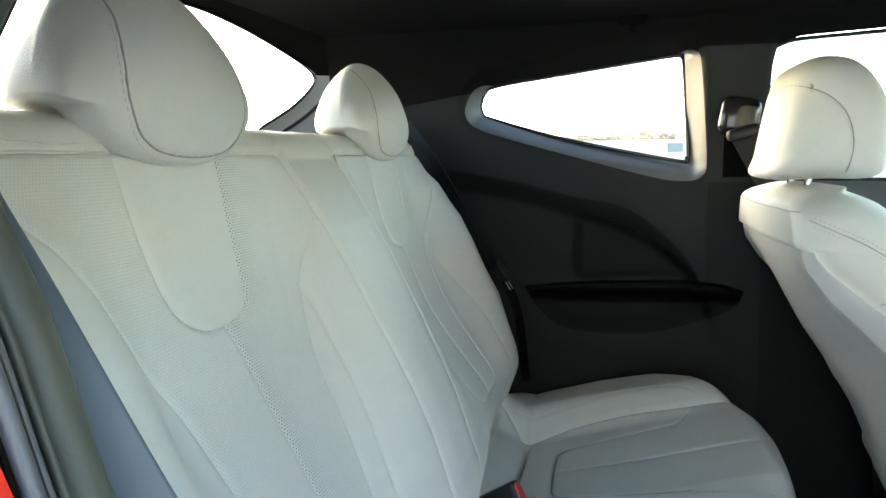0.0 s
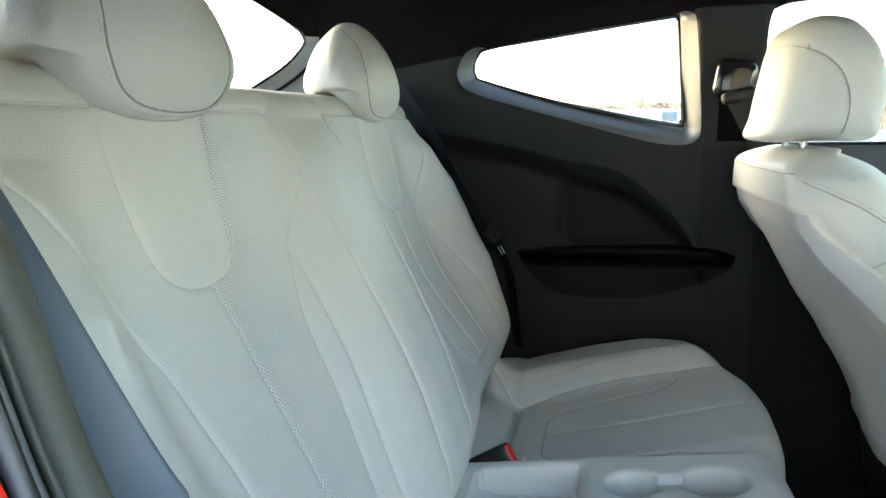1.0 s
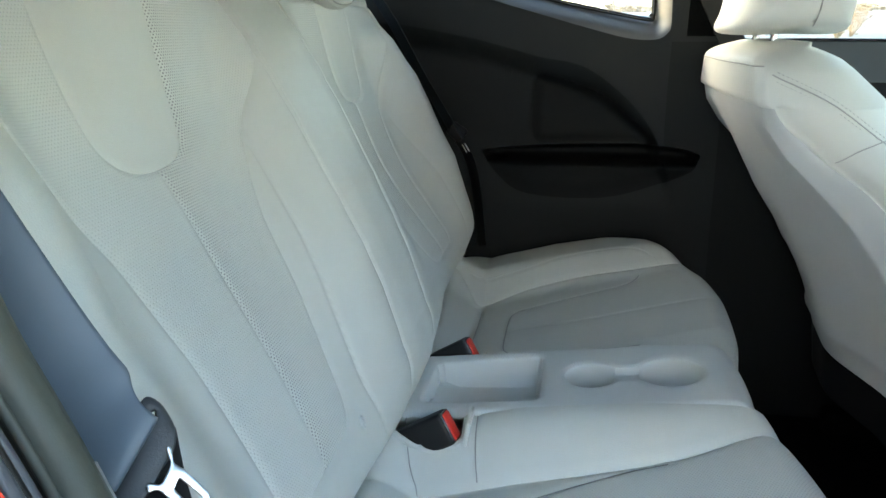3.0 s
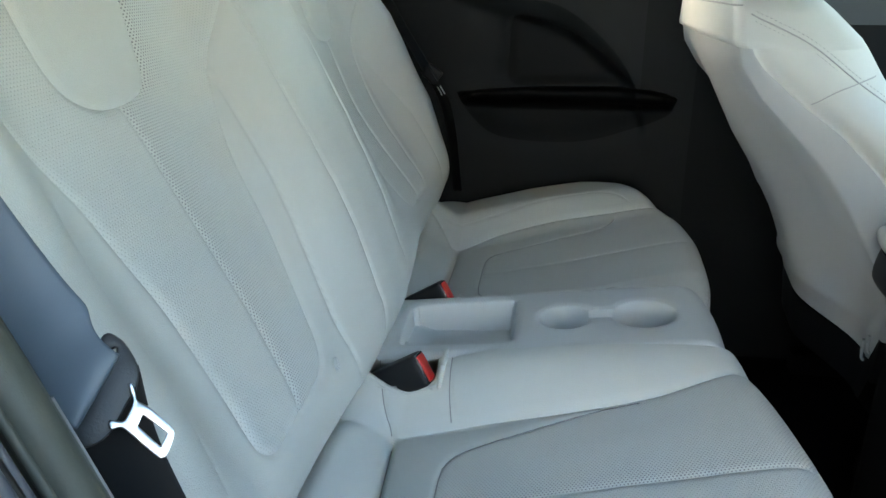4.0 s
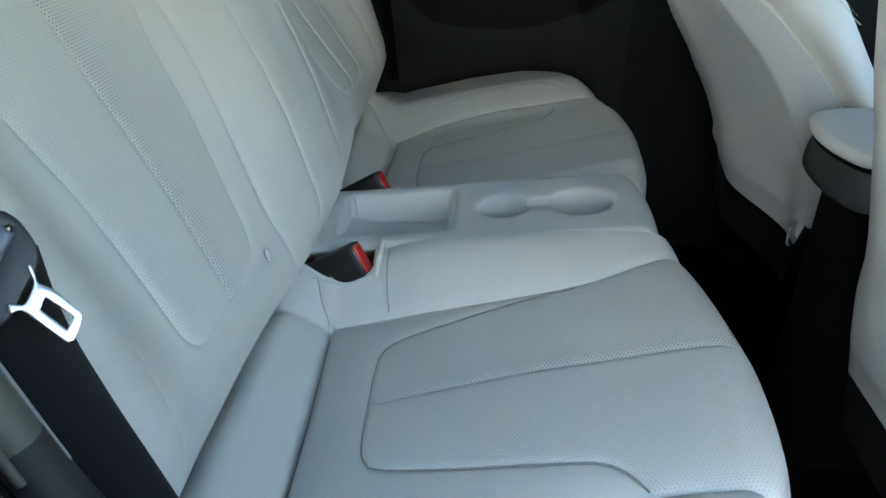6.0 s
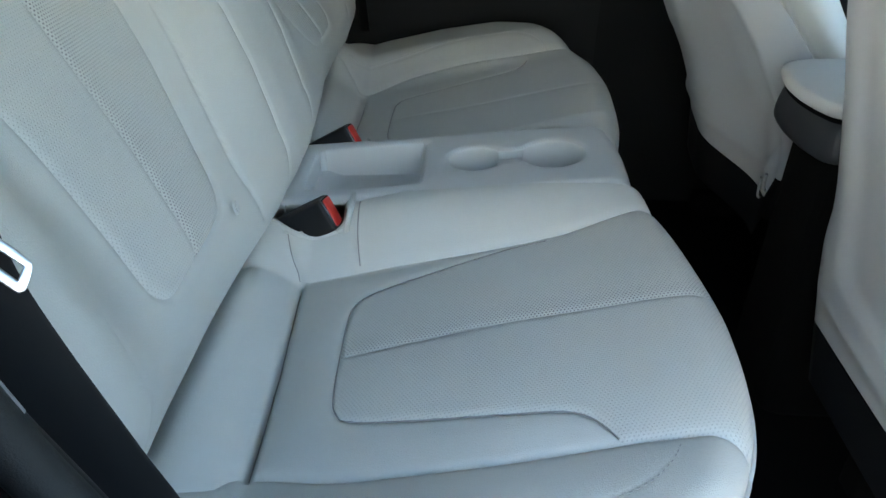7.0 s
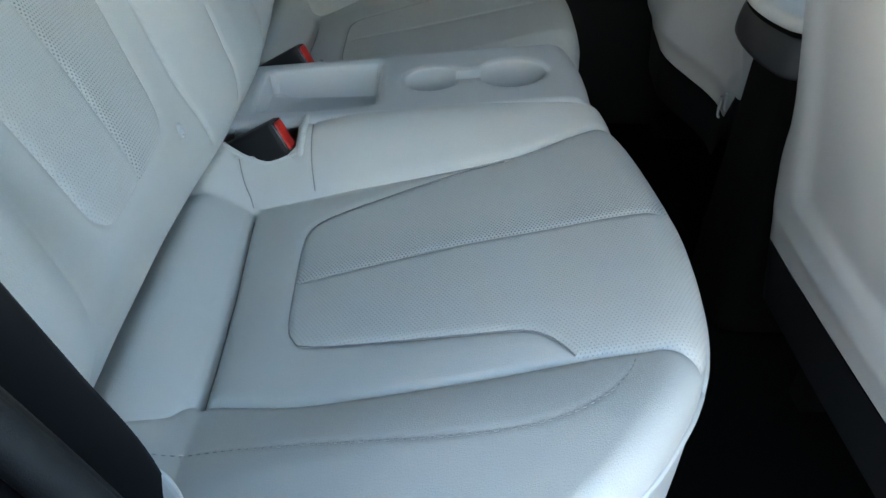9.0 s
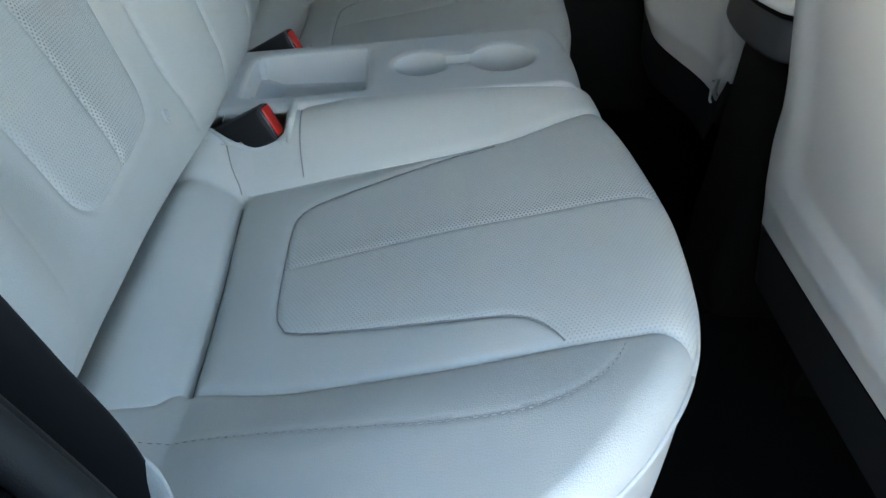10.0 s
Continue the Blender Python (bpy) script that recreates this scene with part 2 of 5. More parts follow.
def stitches(name, path, normals, material, parent, pitch=0.006, length=0.0042, thick=0.0011):
    """Short thread dashes along a path that lies on a surface."""
    p, nn = np.array(path, float), np.array(normals, float)
    run = np.r_[0, np.cumsum(np.linalg.norm(np.diff(p, axis=0), axis=1))]
    verts, faces = [], []
    for s in np.arange(pitch, run[-1] - pitch, pitch):
        a = np.array([np.interp(s, run, p[:, k]) for k in range(3)])
        b = np.array([np.interp(s + length, run, p[:, k]) for k in range(3)])
        n = np.array([np.interp(s, run, nn[:, k]) for k in range(3)])
        t = (b - a) / np.linalg.norm(b - a)
        side = np.cross(t, n)
        side /= np.linalg.norm(side)
        base = len(verts)
        for q, w in ((a, 0.5), (a + (b - a) * 0.25, 1.0), (a + (b - a) * 0.75, 1.0), (b, 0.5)):
            for ang in (0, 1, 2, 3):
                c, sn = ((1, 0), (0, 1), (-1, 0), (0, -1))[ang]
                verts.append(q + n * 0.0003 + (side * c + n * sn) * thick * 0.5 * w)
        for i in range(3):
            for k in range(4):
                faces.append((base + i * 4 + k, base + i * 4 + (k + 1) % 4, base + i * 4 + 4 + (k + 1) % 4, base + i * 4 + 4 + k))
    return mesh_object(name, verts, faces, material, parent)


# ---- car shell ----


def snapped(q, curves, gap):
    """Move the points of a sheet that lie close to a curve onto it."""
    out, free = q.copy(), np.ones(len(q), bool)
    for c in curves:
        d, spot = near_curve(q, c)
        ends = (np.linalg.norm(spot - c[0], axis=1) < 1e-7) | (np.linalg.norm(spot - c[-1], axis=1) < 1e-7)
        w = (d < gap) & free & ~ends
        out[w], free[w] = spot[w], False
    return out


def conform(q, quads, curves, gap, hold=None):
    """Triangles of a sheet whose edges run exactly along the curves; cut vertices come last."""
    moved = snapped(q, curves, gap)
    if hold is not None:
        moved[hold] = q[hold]
    q = moved
    a, b, c, d = quads.T
    tris = np.vstack([np.c_[a, b, c], np.c_[a, c, d]])
    for curve in curves:
        e = np.sort(np.vstack([tris[:, (0, 1)], tris[:, (1, 2)], tris[:, (2, 0)]]), axis=1)
        key = np.unique(e[:, 0] * len(q) + e[:, 1])
        e = np.c_[key // len(q), key % len(q)]
        lo, hi = curve.min(0), curve.max(0)
        low, high = np.minimum(q[e[:, 0]], q[e[:, 1]]), np.maximum(q[e[:, 0]], q[e[:, 1]])
        w = np.all(high >= lo, axis=1) & np.all(low <= hi, axis=1)
        e, key = e[w], key[w]
        p0, r = q[e[:, 0]], q[e[:, 1]] - q[e[:, 0]]
        at = np.full(len(e), -1.0)
        for u, v in zip(curve[:-1], curve[1:]):
            g = v - u
            den = r[:, 0] * g[1] - r[:, 1] * g[0]
            den = np.where(np.abs(den) < 1e-14, 1e-14, den)
            k = u - p0
            t = (k[:, 0] * g[1] - k[:, 1] * g[0]) / den
            m = (k[:, 0] * r[:, 1] - k[:, 1] * r[:, 0]) / den
            hit = (t > 0.02) & (t < 0.98) & (m >= 0) & (m <= 1)
            at[hit] = t[hit]
        w = at > 0
        extra = p0[w] + r[w] * at[w][:, None]
        cutkeys = key[w]
        base, n = len(q), len(q)
        q_new = np.vstack([q, extra])

        def lookup(i, j):
            kk = np.minimum(i, j) * n + np.maximum(i, j)
            pos = np.clip(np.searchsorted(cutkeys, kk), 0, max(len(cutkeys) - 1, 0))
            if len(cutkeys) == 0:
                return np.full(len(kk), -1)
            return np.where(cutkeys[pos] == kk, base + pos, -1)

        m = [lookup(tris[:, k], tris[:, (k + 1) % 3]) for k in range(3)]
        count = sum((x >= 0).astype(int) for x in m)
        out = [tris[count == 0]]
        for k in range(3):
            i, j, l = tris[:, k], tris[:, (k + 1) % 3], tris[:, (k + 2) % 3]
            one = (count == 1) & (m[k] >= 0)
            out += [np.c_[i, m[k], l][one], np.c_[m[k], j, l][one]]
            two = (count == 2) & (m[k] >= 0) & (m[(k + 1) % 3] >= 0)
            x, y = m[k], m[(k + 1) % 3]
            out += [np.c_[x, j, y][two], np.c_[i, x, y][two], np.c_[i, y, l][two]]
        three = count == 3
        out += [np.c_[tris[:, 0], m[0], m[2]][three], np.c_[m[0], tris[:, 1], m[1]][three], np.c_[m[2], m[1], tris[:, 2]][three], np.c_[m[0], m[1], m[2]][three]]
        tris, q = np.vstack(out), q_new
    return q, tris


def widened(c, gap):
    """A closed curve pushed outwards."""
    t = np.roll(c, -1, axis=0) - np.roll(c, 1, axis=0)
    t /= np.linalg.norm(t, axis=1)[:, None]
    n = np.c_[t[:, 1], -t[:, 0]]
    area = np.sum(c[:, 0] * np.roll(c[:, 1], -1) - np.roll(c[:, 0], -1) * c[:, 1])
    return c + n * gap * np.sign(area)


WINDOW = spline([(0.078, 1.195), (0.088, 1.222), (0.115, 1.236), (0.256, 1.255), (0.470, 1.282), (0.484, 1.277), (0.489, 1.262), (0.501, 1.095), (0.497, 1.079), (0.480, 1.073), (0.257, 1.121), (0.098, 1.168), (0.083, 1.178)], 6, True)
FRONT_WINDOW = spline([(0.641, 1.20), (0.645, 1.265), (0.665, 1.292), (0.75, 1.303), (1.10, 1.31), (1.40, 1.26), (1.58, 1.09), (1.50, 1.035), (1.10, 1.030), (0.80, 1.032), (0.655, 1.034), (0.643, 1.06)], 6, True)
ARM_RIDGE = spline([(-0.25, 1.05), (-0.05, 1.068), (0.142, 1.039), (0.28, 1.003), (0.381, 0.979), (0.48, 0.90), (0.535, 0.81), (0.56, 0.70)], 8)
POCKET = spline([(0.172, 0.806), (0.185, 0.815), (0.326, 0.827), (0.527, 0.830), (0.600, 0.816), (0.605, 0.80), (0.582, 0.772), (0.463, 0.728), (0.361, 0.718), (0.256, 0.728), (0.203, 0.763)], 8, True)


INSERT = spline([(0.279, 0.957), (0.289, 0.967), (0.323, 0.963), (0.367, 0.947), (0.423, 0.922), (0.472, 0.881), (0.508, 0.850), (0.524, 0.834), (0.48, 0.834), (0.38, 0.833), (0.29, 0.831), (0.274, 0.860), (0.275, 0.912)], 6, True)
RIM = spline([(0.110, 1.2345), (0.088, 1.235), (0.066, 1.220), (0.052, 1.185), (0.060, 1.160), (0.077, 1.147), (0.118, 1.131), (0.257, 1.090), (0.391, 1.052), (0.457, 1.036), (0.505, 1.034), (0.524, 1.044), (0.531, 1.067), (0.524, 1.166), (0.514, 1.264), (0.506, 1.282), (0.490, 1.288), (0.474, 1.279)], 6)
DOOR_EDGE = np.array([(0.640, 0.20), (0.640, 0.60), (0.638, 1.06)])


def loop(c):
    return np.vstack([c, c[:1]])


def far_wall():
    xs, zs = np.arange(-0.235, 1.75, 0.0065), np.arange(0.26, 1.40, 0.0065)
    q = np.stack(np.meshgrid(xs, zs, indexing="ij"), -1).reshape(-1, 2)
    lines = [loop(WINDOW), loop(FRONT_WINDOW), loop(POCKET), RIM, DOOR_EDGE, ARM_RIDGE, np.array([(0.535, 0.2), (0.535, 1.03), (0.645, 1.03)]), np.array([(0.561, 1.04), (0.638, 1.04)]), np.array([(0.561, 1.04), (0.561, 1.118)]), loop(INSERT), np.array([(-0.24, 1.1692), (0.08, 1.2204)])]
    q, faces = conform(q, grid_faces(len(xs), len(zs)), lines, 0.0015)
    x, z = q.T
    y = 0.66 - 0.22 * np.maximum(z - 1.02, 0) ** 1.3 - 0.03 * step(0.62, 0.40, z)
    dw, _ = near_curve(q, loop(WINDOW))
    iw = inside(q, WINDOW)
    y += np.where(iw, 0.045, 0.045 * np.clip(1 - dw / 0.032, 0, 1) ** 1.25)
    df, _ = near_curve(q, loop(FRONT_WINDOW))
    y += 0.004 * (1 - step(0.0, 0.015, df))
    ridge = np.interp(x, ARM_RIDGE[:, 0], ARM_RIDGE[:, 1])
    y += 0.020 * step(0.0, 0.05, ridge - z) * step(0.58, 0.50, x) * step(0.70, 0.80, z)
    y -= 0.006 * np.exp(-(((z - ridge - 0.012) / 0.03) ** 2)) * step(0.58, 0.50, x)
    dp, _ = near_curve(q, loop(POCKET))
    ip = inside(q, POCKET)
    depth = np.where(ip, step(0.0, 0.014, dp), 0.0)
    y += 0.060 * depth * step(0.786, 0.800, z)
    y -= 0.010 * np.where(ip, step(0.0, 0.045, dp), 0.0) * step(0.800, 0.786, z)
    di, _ = near_curve(q, loop(INSERT))
    y += 0.009 * np.where(inside(q, INSERT), step(0.0, 0.020, di), 0.0)
    y -= 0.005 * np.exp(-((di / 0.014) ** 2)) * np.where(inside(q, INSERT), 0.0, 1.0) * step(0.84, 0.88, z)
    pillar = step(0.50, 0.53, x) * step(0.66, 0.63, x)
    y -= 0.012 * pillar * step(0.95, 1.05, z)
    pts = np.stack([x, y, z], -1)
    mid = q[faces].mean(1)
    keep = ~(inside(mid, WINDOW) | inside(mid, FRONT_WINDOW))
    wall = thing("wall_far", "charcoal moulded quarter trim and door lining of the car", "wall", kind="structure")
    window_rim = inside(mid, np.vstack([RIM, [(0.40, 1.20)]]))
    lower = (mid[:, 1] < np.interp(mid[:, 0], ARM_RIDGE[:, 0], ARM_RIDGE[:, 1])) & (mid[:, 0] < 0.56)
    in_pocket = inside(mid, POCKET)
    door = (mid[:, 0] > np.interp(mid[:, 1], DOOR_EDGE[:, 1], DOOR_EDGE[:, 0])) & (mid[:, 1] < 1.045)
    roofline = (mid[:, 1] > 1.285) | (mid[:, 1] > 1.222 + 0.16 * (mid[:, 0] - 0.09)) & (mid[:, 0] < 0.51)
    pillar_low = (mid[:, 0] > 0.561) & (mid[:, 0] < 0.64) & (mid[:, 1] > 1.04) & (mid[:, 1] < 1.118)
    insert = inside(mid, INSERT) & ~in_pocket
    # The pillar foot takes the shade-darkened trim as well.
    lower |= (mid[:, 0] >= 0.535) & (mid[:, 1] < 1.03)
    cut("upper_lining", pts, faces, keep & ~window_rim & ~lower & ~door & ~in_pocket & ~insert & ~roofline & ~pillar_low, DARK_SOFT, wall)
    # No hole is cut: the slot's dark depth is black colour only.
    cut("belt_slot", pts, faces, keep & ~window_rim & ~door & ~in_pocket & pillar_low & ~roofline, CARPET, wall, None, "belt slot in the pillar, its shaded depth painted black")
    cut("roof_rail_lining", pts, faces, keep & ~window_rim & ~door & roofline, HEADLINER, wall)
    cut("window_reveal", pts, faces, keep & window_rim, REVEAL, wall, None, "grey bevelled window surround catching the sky")
    cut("lower_lining", pts, faces, keep & lower & ~in_pocket & ~insert & ~window_rim & ~door, SHADED_TRIM, wall)
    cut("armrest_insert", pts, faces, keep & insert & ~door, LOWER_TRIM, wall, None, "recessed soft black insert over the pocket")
    cut("armrest_pocket", pts, faces, keep & in_pocket & ~door, POCKET_SHADED, wall, None, "scooped armrest pocket, its shade put into a deeper black")
    high = mid[:, 1] > 0.955
    cut("door_lining", pts, faces, keep & door & ~high, LOWER_TRIM, wall, None, "black front door lining")
    cut("door_ledge", pts, faces, keep & door & high, DOOR_TRIM, wall, None, "slate grey door ledge under the window")
    for name, curve, depth_y in (("window_1", WINDOW, 0.692), ("window_2", FRONT_WINDOW, 0.668)):
        bm = prism([tuple(p) for p in curve], "y", depth_y, depth_y + 0.004)
        pane = tagged(part(name, bm, GLASS, None, "clear side window glass in the car wall"), "", "window", "", "structure")
        pane.visible_shadow = False
        tube("rubber_seal", [(p[0], depth_y - 0.002, p[1]) for p in loop(curve)], 0.004, GLOSS_BLACK, pane)


REVEAL = grained("grey_window_trim", (0.085, 0.09, 0.095), (0.105, 0.11, 0.115), 0.40, 900, 0.3)
DOOR_TRIM = grained("slate_door_trim", (0.05, 0.06, 0.065), (0.065, 0.075, 0.08), 0.55, 900, 0.4)
far_wall()

# outer skin of the far side, so that no light leaks in
bm = prism([(-0.75, 0.24), (1.8, 0.24), (1.8, 1.02), (-0.75, 1.02)], "y", 0.80, 0.81)
tagged(part("wall_outer", bm, RED_PAINT, None, "red painted outer body side"), "", "wall", "", "structure")

# hatch end: a curved bulkhead with the rear glass
_half = [(0.30, 1.360), (0.42, 1.345), (0.52, 1.318), (0.60, 1.287), (0.63, 1.267), (0.625, 1.245), (0.57, 1.20), (0.48, 1.153), (0.36, 1.09)]
HATCH = spline([(0.0, 1.362)] + _half + [(0.0, 1.07)] + [(-a, b) for a, b in reversed(_half)], 6, True)


def hatch_wall():
    ys, zs = np.arange(-0.72, 0.721, 0.012), np.arange(0.26, 1.42, 0.012)
    q = np.stack(np.meshgrid(ys, zs, indexing="ij"), -1).reshape(-1, 2)
    rim_line = loop(widened(HATCH, 0.05))
    q, faces = conform(q, grid_faces(len(ys), len(zs)), [loop(HATCH), rim_line], 0.002)
    y, z = q.T
    d, _ = near_curve(q, loop(HATCH))
    x = -0.36 + 0.34 * y * y - 0.05 * (1 - step(0.0, 0.05, d)) - 0.12 * step(1.12, 0.9, z)
    pts = np.stack([x, y, z], -1)
    mid = q[faces].mean(1)
    keep = ~inside(mid, HATCH)
    wall = thing("wall_rear", "dark tailgate surround with pale edge trim", "wall", kind="structure")
    rim = inside(mid, rim_line) & (mid[:, 1] < 1.265)
    cut("tailgate_lining", pts, faces, keep & ~rim, HEADLINER, wall)
    cut("edge_trim", pts, faces, keep & rim, TAIL_TRIM, wall, None, "pale grey tailgate edge trim")
    n = len(HATCH)
    outer = [(-0.409 + 0.34 * p[0] ** 2, p[0], p[1]) for p in HATCH]
    verts = outer + [(-0.44, 0, 1.2)]
    pane = mesh_object("window_3", verts, [(k, (k + 1) % n, n) for k in range(n)], GLASS, None, None, True, "clear rear tailgate glass")
    tagged(pane, "", "window", "", "structure")
    pane.visible_shadow = False
    tube("rubber_seal", [(p[0] + 0.004, p[1], p[2]) for p in outer + outer[:1]], 0.003, GLOSS_BLACK, pane)
    low = [p for p in widened(HATCH, 0.022) if p[1] < 1.255 and p[0] > 0.1]
    tube("trim_gap", [(-0.385 + 0.34 * p[0] ** 2, p[0], p[1]) for p in low], 0.0035, BLACK, wall, 8, "dark gap in the edge trim")


TAIL_TRIM = grained("grey_tailgate_trim", (0.30, 0.31, 0.32), (0.36, 0.37, 0.38), 0.45, 700, 0.3)
hatch_wall()


def sheet(name, xs, ys, fn, thick, material, label, category, rear=None):
    """A curved slab: fn gives the height of its lower face."""
    g = np.stack(np.meshgrid(xs, ys, indexing="ij"), -1).reshape(-1, 2)
    if rear is not None:
        g[:, 0] = rear(g[:, 1]) + (g[:, 0] - xs[0]) / (xs[-1] - xs[0]) * (xs[-1] - rear(g[:, 1]))
    low = np.c_[g, fn(g[:, 0], g[:, 1])]
    top = low + (0, 0, thick)
    f = grid_faces(len(xs), len(ys))
    ob = mesh_object(name, np.vstack([low, top]), np.vstack([f, f[:, ::-1] + len(g)]), material, None, None, True)
    return tagged(ob, label, category, "", "structure")


sheet("ceiling", np.linspace(-0.34, 1.75, 60), np.linspace(-0.70, 0.70, 40), lambda x, y: 1.385 - 0.065 * np.abs(y / 0.7) ** 3 - 0.04 * np.maximum(-x - 0.05, 0) ** 1.5 - 0.25 * np.maximum(x - 1.1, 0) ** 2, 0.03, HEADLINER, "black woven headliner of the car roof", "ceiling", lambda y: -0.365 + 0.34 * y * y)
sheet("floor", np.linspace(-0.75, 1.75, 50), np.linspace(-0.72, 0.72, 30), lambda x, y: 0.27 + 0.03 * np.exp(-((y / 0.12) ** 2)) + 0.0 * x, -0.03, CARPET, "black carpeted car floor", "floor")
bm = prism([(-0.72, 0.24), (0.72, 0.24), (0.72, 0.98), (-0.72, 0.98)], "x", 1.70, 1.76)
tagged(part("wall_front", bm, BLACK, None, "plain black dashboard bulkhead"), "", "wall", "", "structure")

# near side: the quarter trim behind the open door
SEAL_LINE = spline([(0.30, 1.31), (0.17, 1.23), (0.116, 1.15), (0.100, 1.123), (0.098, 1.09), (0.102, 1.056), (0.113, 1.02), (0.131, 0.96), (0.150, 0.915), (0.167, 0.872), (0.189, 0.815), (0.208, 0.775), (0.233, 0.72), (0.27, 0.63), (0.33, 0.53), (0.48, 0.45), (0.9, 0.42)], 6)


LIP_GREY = grained("lavender_grey_highlight", (0.055, 0.058, 0.072), (0.075, 0.078, 0.094), 0.4, 900, 0.2)


LIP_LIT = grained("pale_lit_edge", (0.20, 0.20, 0.21), (0.26, 0.26, 0.27), 0.45, 900, 0.2)


def near_side():
    wall = thing("wall_near", "charcoal quarter trim beside the open door", "wall", kind="structure")
    edge = [tuple(p) for p in SEAL_LINE if p[1] > 0.5]
    poly = edge + [(0.20, 0.30), (-0.24, 0.30), (-0.24, 1.30), (0.1, 1.30)]
    part("quarter_lining", prism(poly, "y", -0.655, -0.69), BLACK, wall, "", False)
    part("body_side", prism([(p + float(np.interp(q, [0.92, 0.96, 1.0, 1.03, 1.10], [0.039, 0.034, 0.0285, 0.027, 0.0])), q) for p, q in edge] + poly[len(edge):], "y", -0.718, -0.745), RED_PAINT, wall, "red painted door aperture", False)
    run = [p for p in SEAL_LINE if p[1] < 1.20]

    def bar(name, off, y, radius, material, label="", above=0.0, below=2.0):
        pts = [(p[0] + off * float(step(1.10, 1.03, np.array(p[1]))), y, p[1]) for p in run if above < p[1] < below]
        tube(name, pts, radius, material, wall, 12, label)

    bar("door_seal", 0.011, -0.672, 0.010, RUBBER, "olive black rubber door seal", 0.83)
    bar("seal_rib", 0.0125, -0.6815, 0.0022, RUBBER, "", 0.83)
    # Same seal further down, in charcoal because it lies in shade.
    bar("lower_seal", 0.011, -0.672, 0.0102, DARK_SOFT, "lower door seal, darkened to hold its shade", 0.0, 0.845)
    tube("inner_lip", [(p[0] - 0.004 - 0.014 * float(step(0.98, 1.05, np.array(p[1]))), -0.652, p[1]) for p in run], 0.006, BLACK, wall, 10)
    # Thin pale bar draws the light caught by the trim edge.
    tube("lip_edge", [(p[0] + 0.0115, -0.660, p[1]) for p in run if 0.822 < p[1] < 0.905], 0.0022, LIP_LIT, wall, 8, "edge of the seal carrier, painted pale as if lit")
    # Lighter bluish grey puts the seal's highlight line into the lip colour.
    bar("outer_lip", 0.0185, -0.694, 0.0022, LIP_GREY, "lip along the seal, its bluish highlight painted lavender grey", 0.86)
    bar("lip_gap", 0.0235, -0.701, 0.0020, BLACK)
    bar("door_flange", 0.0285, -0.709, 0.0034, LIP_GREY, "lavender grey flange beside the paint", 0.86)
    part("sill", rounded_box((1.5, 0.10, 0.12), 0.02), BLACK, wall).matrix_world = pose(0.95, -0.70, 0.33)


near_side()


def open_door():
    """The near door, swung wide open on its front hinge; dark lining towards the seats."""
    owner = thing("door_near", "open car door with plain dark inner lining", "door", kind="structure")
    m = pose(1.62, -0.74, 0.0, 0, 0, 62)
    for name, y, thick, mat in (("door_inner_lining", 0.03, 0.05, LOWER_TRIM), ("door_skin", -0.02, 0.04, RED_PAINT)):
        bm = prism([(-1.28, 0.32), (0.0, 0.32), (0.0, 1.03), (-1.28, 1.05)], "y", y, y + thick)
        part(name, placed(bm, m), mat, owner, "", False)


open_door()
# Overhang added out of view to cut overhead sky on the near cushion.
roof = sheet("sky_blocker", np.linspace(-0.30, 1.65, 30), np.linspace(-0.94, -0.70, 8), lambda x, y: 1.285 + 0.25 * (y + 0.70) - 0.25 * np.maximum(x - 1.1, 0) ** 2, 0.02, BLACK, "added unseen black overhang that keeps sky light off the near seat", "ceiling")
# Added wall out of view: blocks low sky and bounces cool light inside.
bm = prism([(-9, -1.5), (9, -1.5), (9, 2.8), (-9, 2.8)], "y", -5.2, -5.0)
tagged(part("bounce_wall", bm, grained("cool_grey_bounce", (0.50, 0.55, 0.60), (0.57, 0.62, 0.67), 0.9, 60, 0.3, 0.003), None, "added unseen cool grey wall that shapes light through the door"), "", "wall", "", "structure")


# ---- rear seat back ----
PROFILE = spline([(0.106, 0.579), (0.136, 0.596), (0.154, 0.616), (0.161, 0.640), (0.157, 0.667), (0.145, 0.693), (0.108, 0.752), (0.048, 0.85), (0.004, 0.95), (-0.013, 1.0), (-0.029, 1.075), (-0.034, 1.100), (-0.046, 1.118), (-0.07, 1.126), (-0.11, 1.126), (-0.15, 1.118)], 10)
RUN = np.r_[0, np.cumsum(np.linalg.norm(np.diff(PROFILE, axis=0), axis=1))]
RISE = int(np.argmax(PROFILE[:, 1]))


def at_height(z):
    return np.interp(z, PROFILE[:RISE, 1], RUN[:RISE])


def back_curve(points, n=8, closed=False):
    c = spline(points, n, closed)
    return np.c_[c[:, 0], at_height(c[:, 1])]


B_PANEL = back_curve([(0.088, 1.096), (0.087, 1.06), (0.087, 1.027), (0.112, 0.997), (0.136, 0.969), (0.147, 0.951), (0.162, 0.918), (0.176, 0.876), (0.188, 0.8205), (0.206, 0.771), (0.231, 0.7194), (0.250, 0.698), (0.276, 0.690), (0.357, 0.688), (0.391, 0.689), (0.407, 0.697), (0.411, 0.710), (0.405, 0.743), (0.399, 0.79), (0.399, 0.826), (0.411, 0.884), (0.424, 0.915), (0.447, 0.950), (0.478, 0.985), (0.515, 1.03), (0.530, 1.06), (0.545, 1.096)])
B_PATCH = back_curve([(0.240, 1.097), (0.243, 1.05), (0.247, 0.98), (0.262, 0.953), (0.30, 0.945), (0.340, 0.948), (0.368, 0.965), (0.381, 1.0), (0.390, 1.05), (0.394, 1.097)])
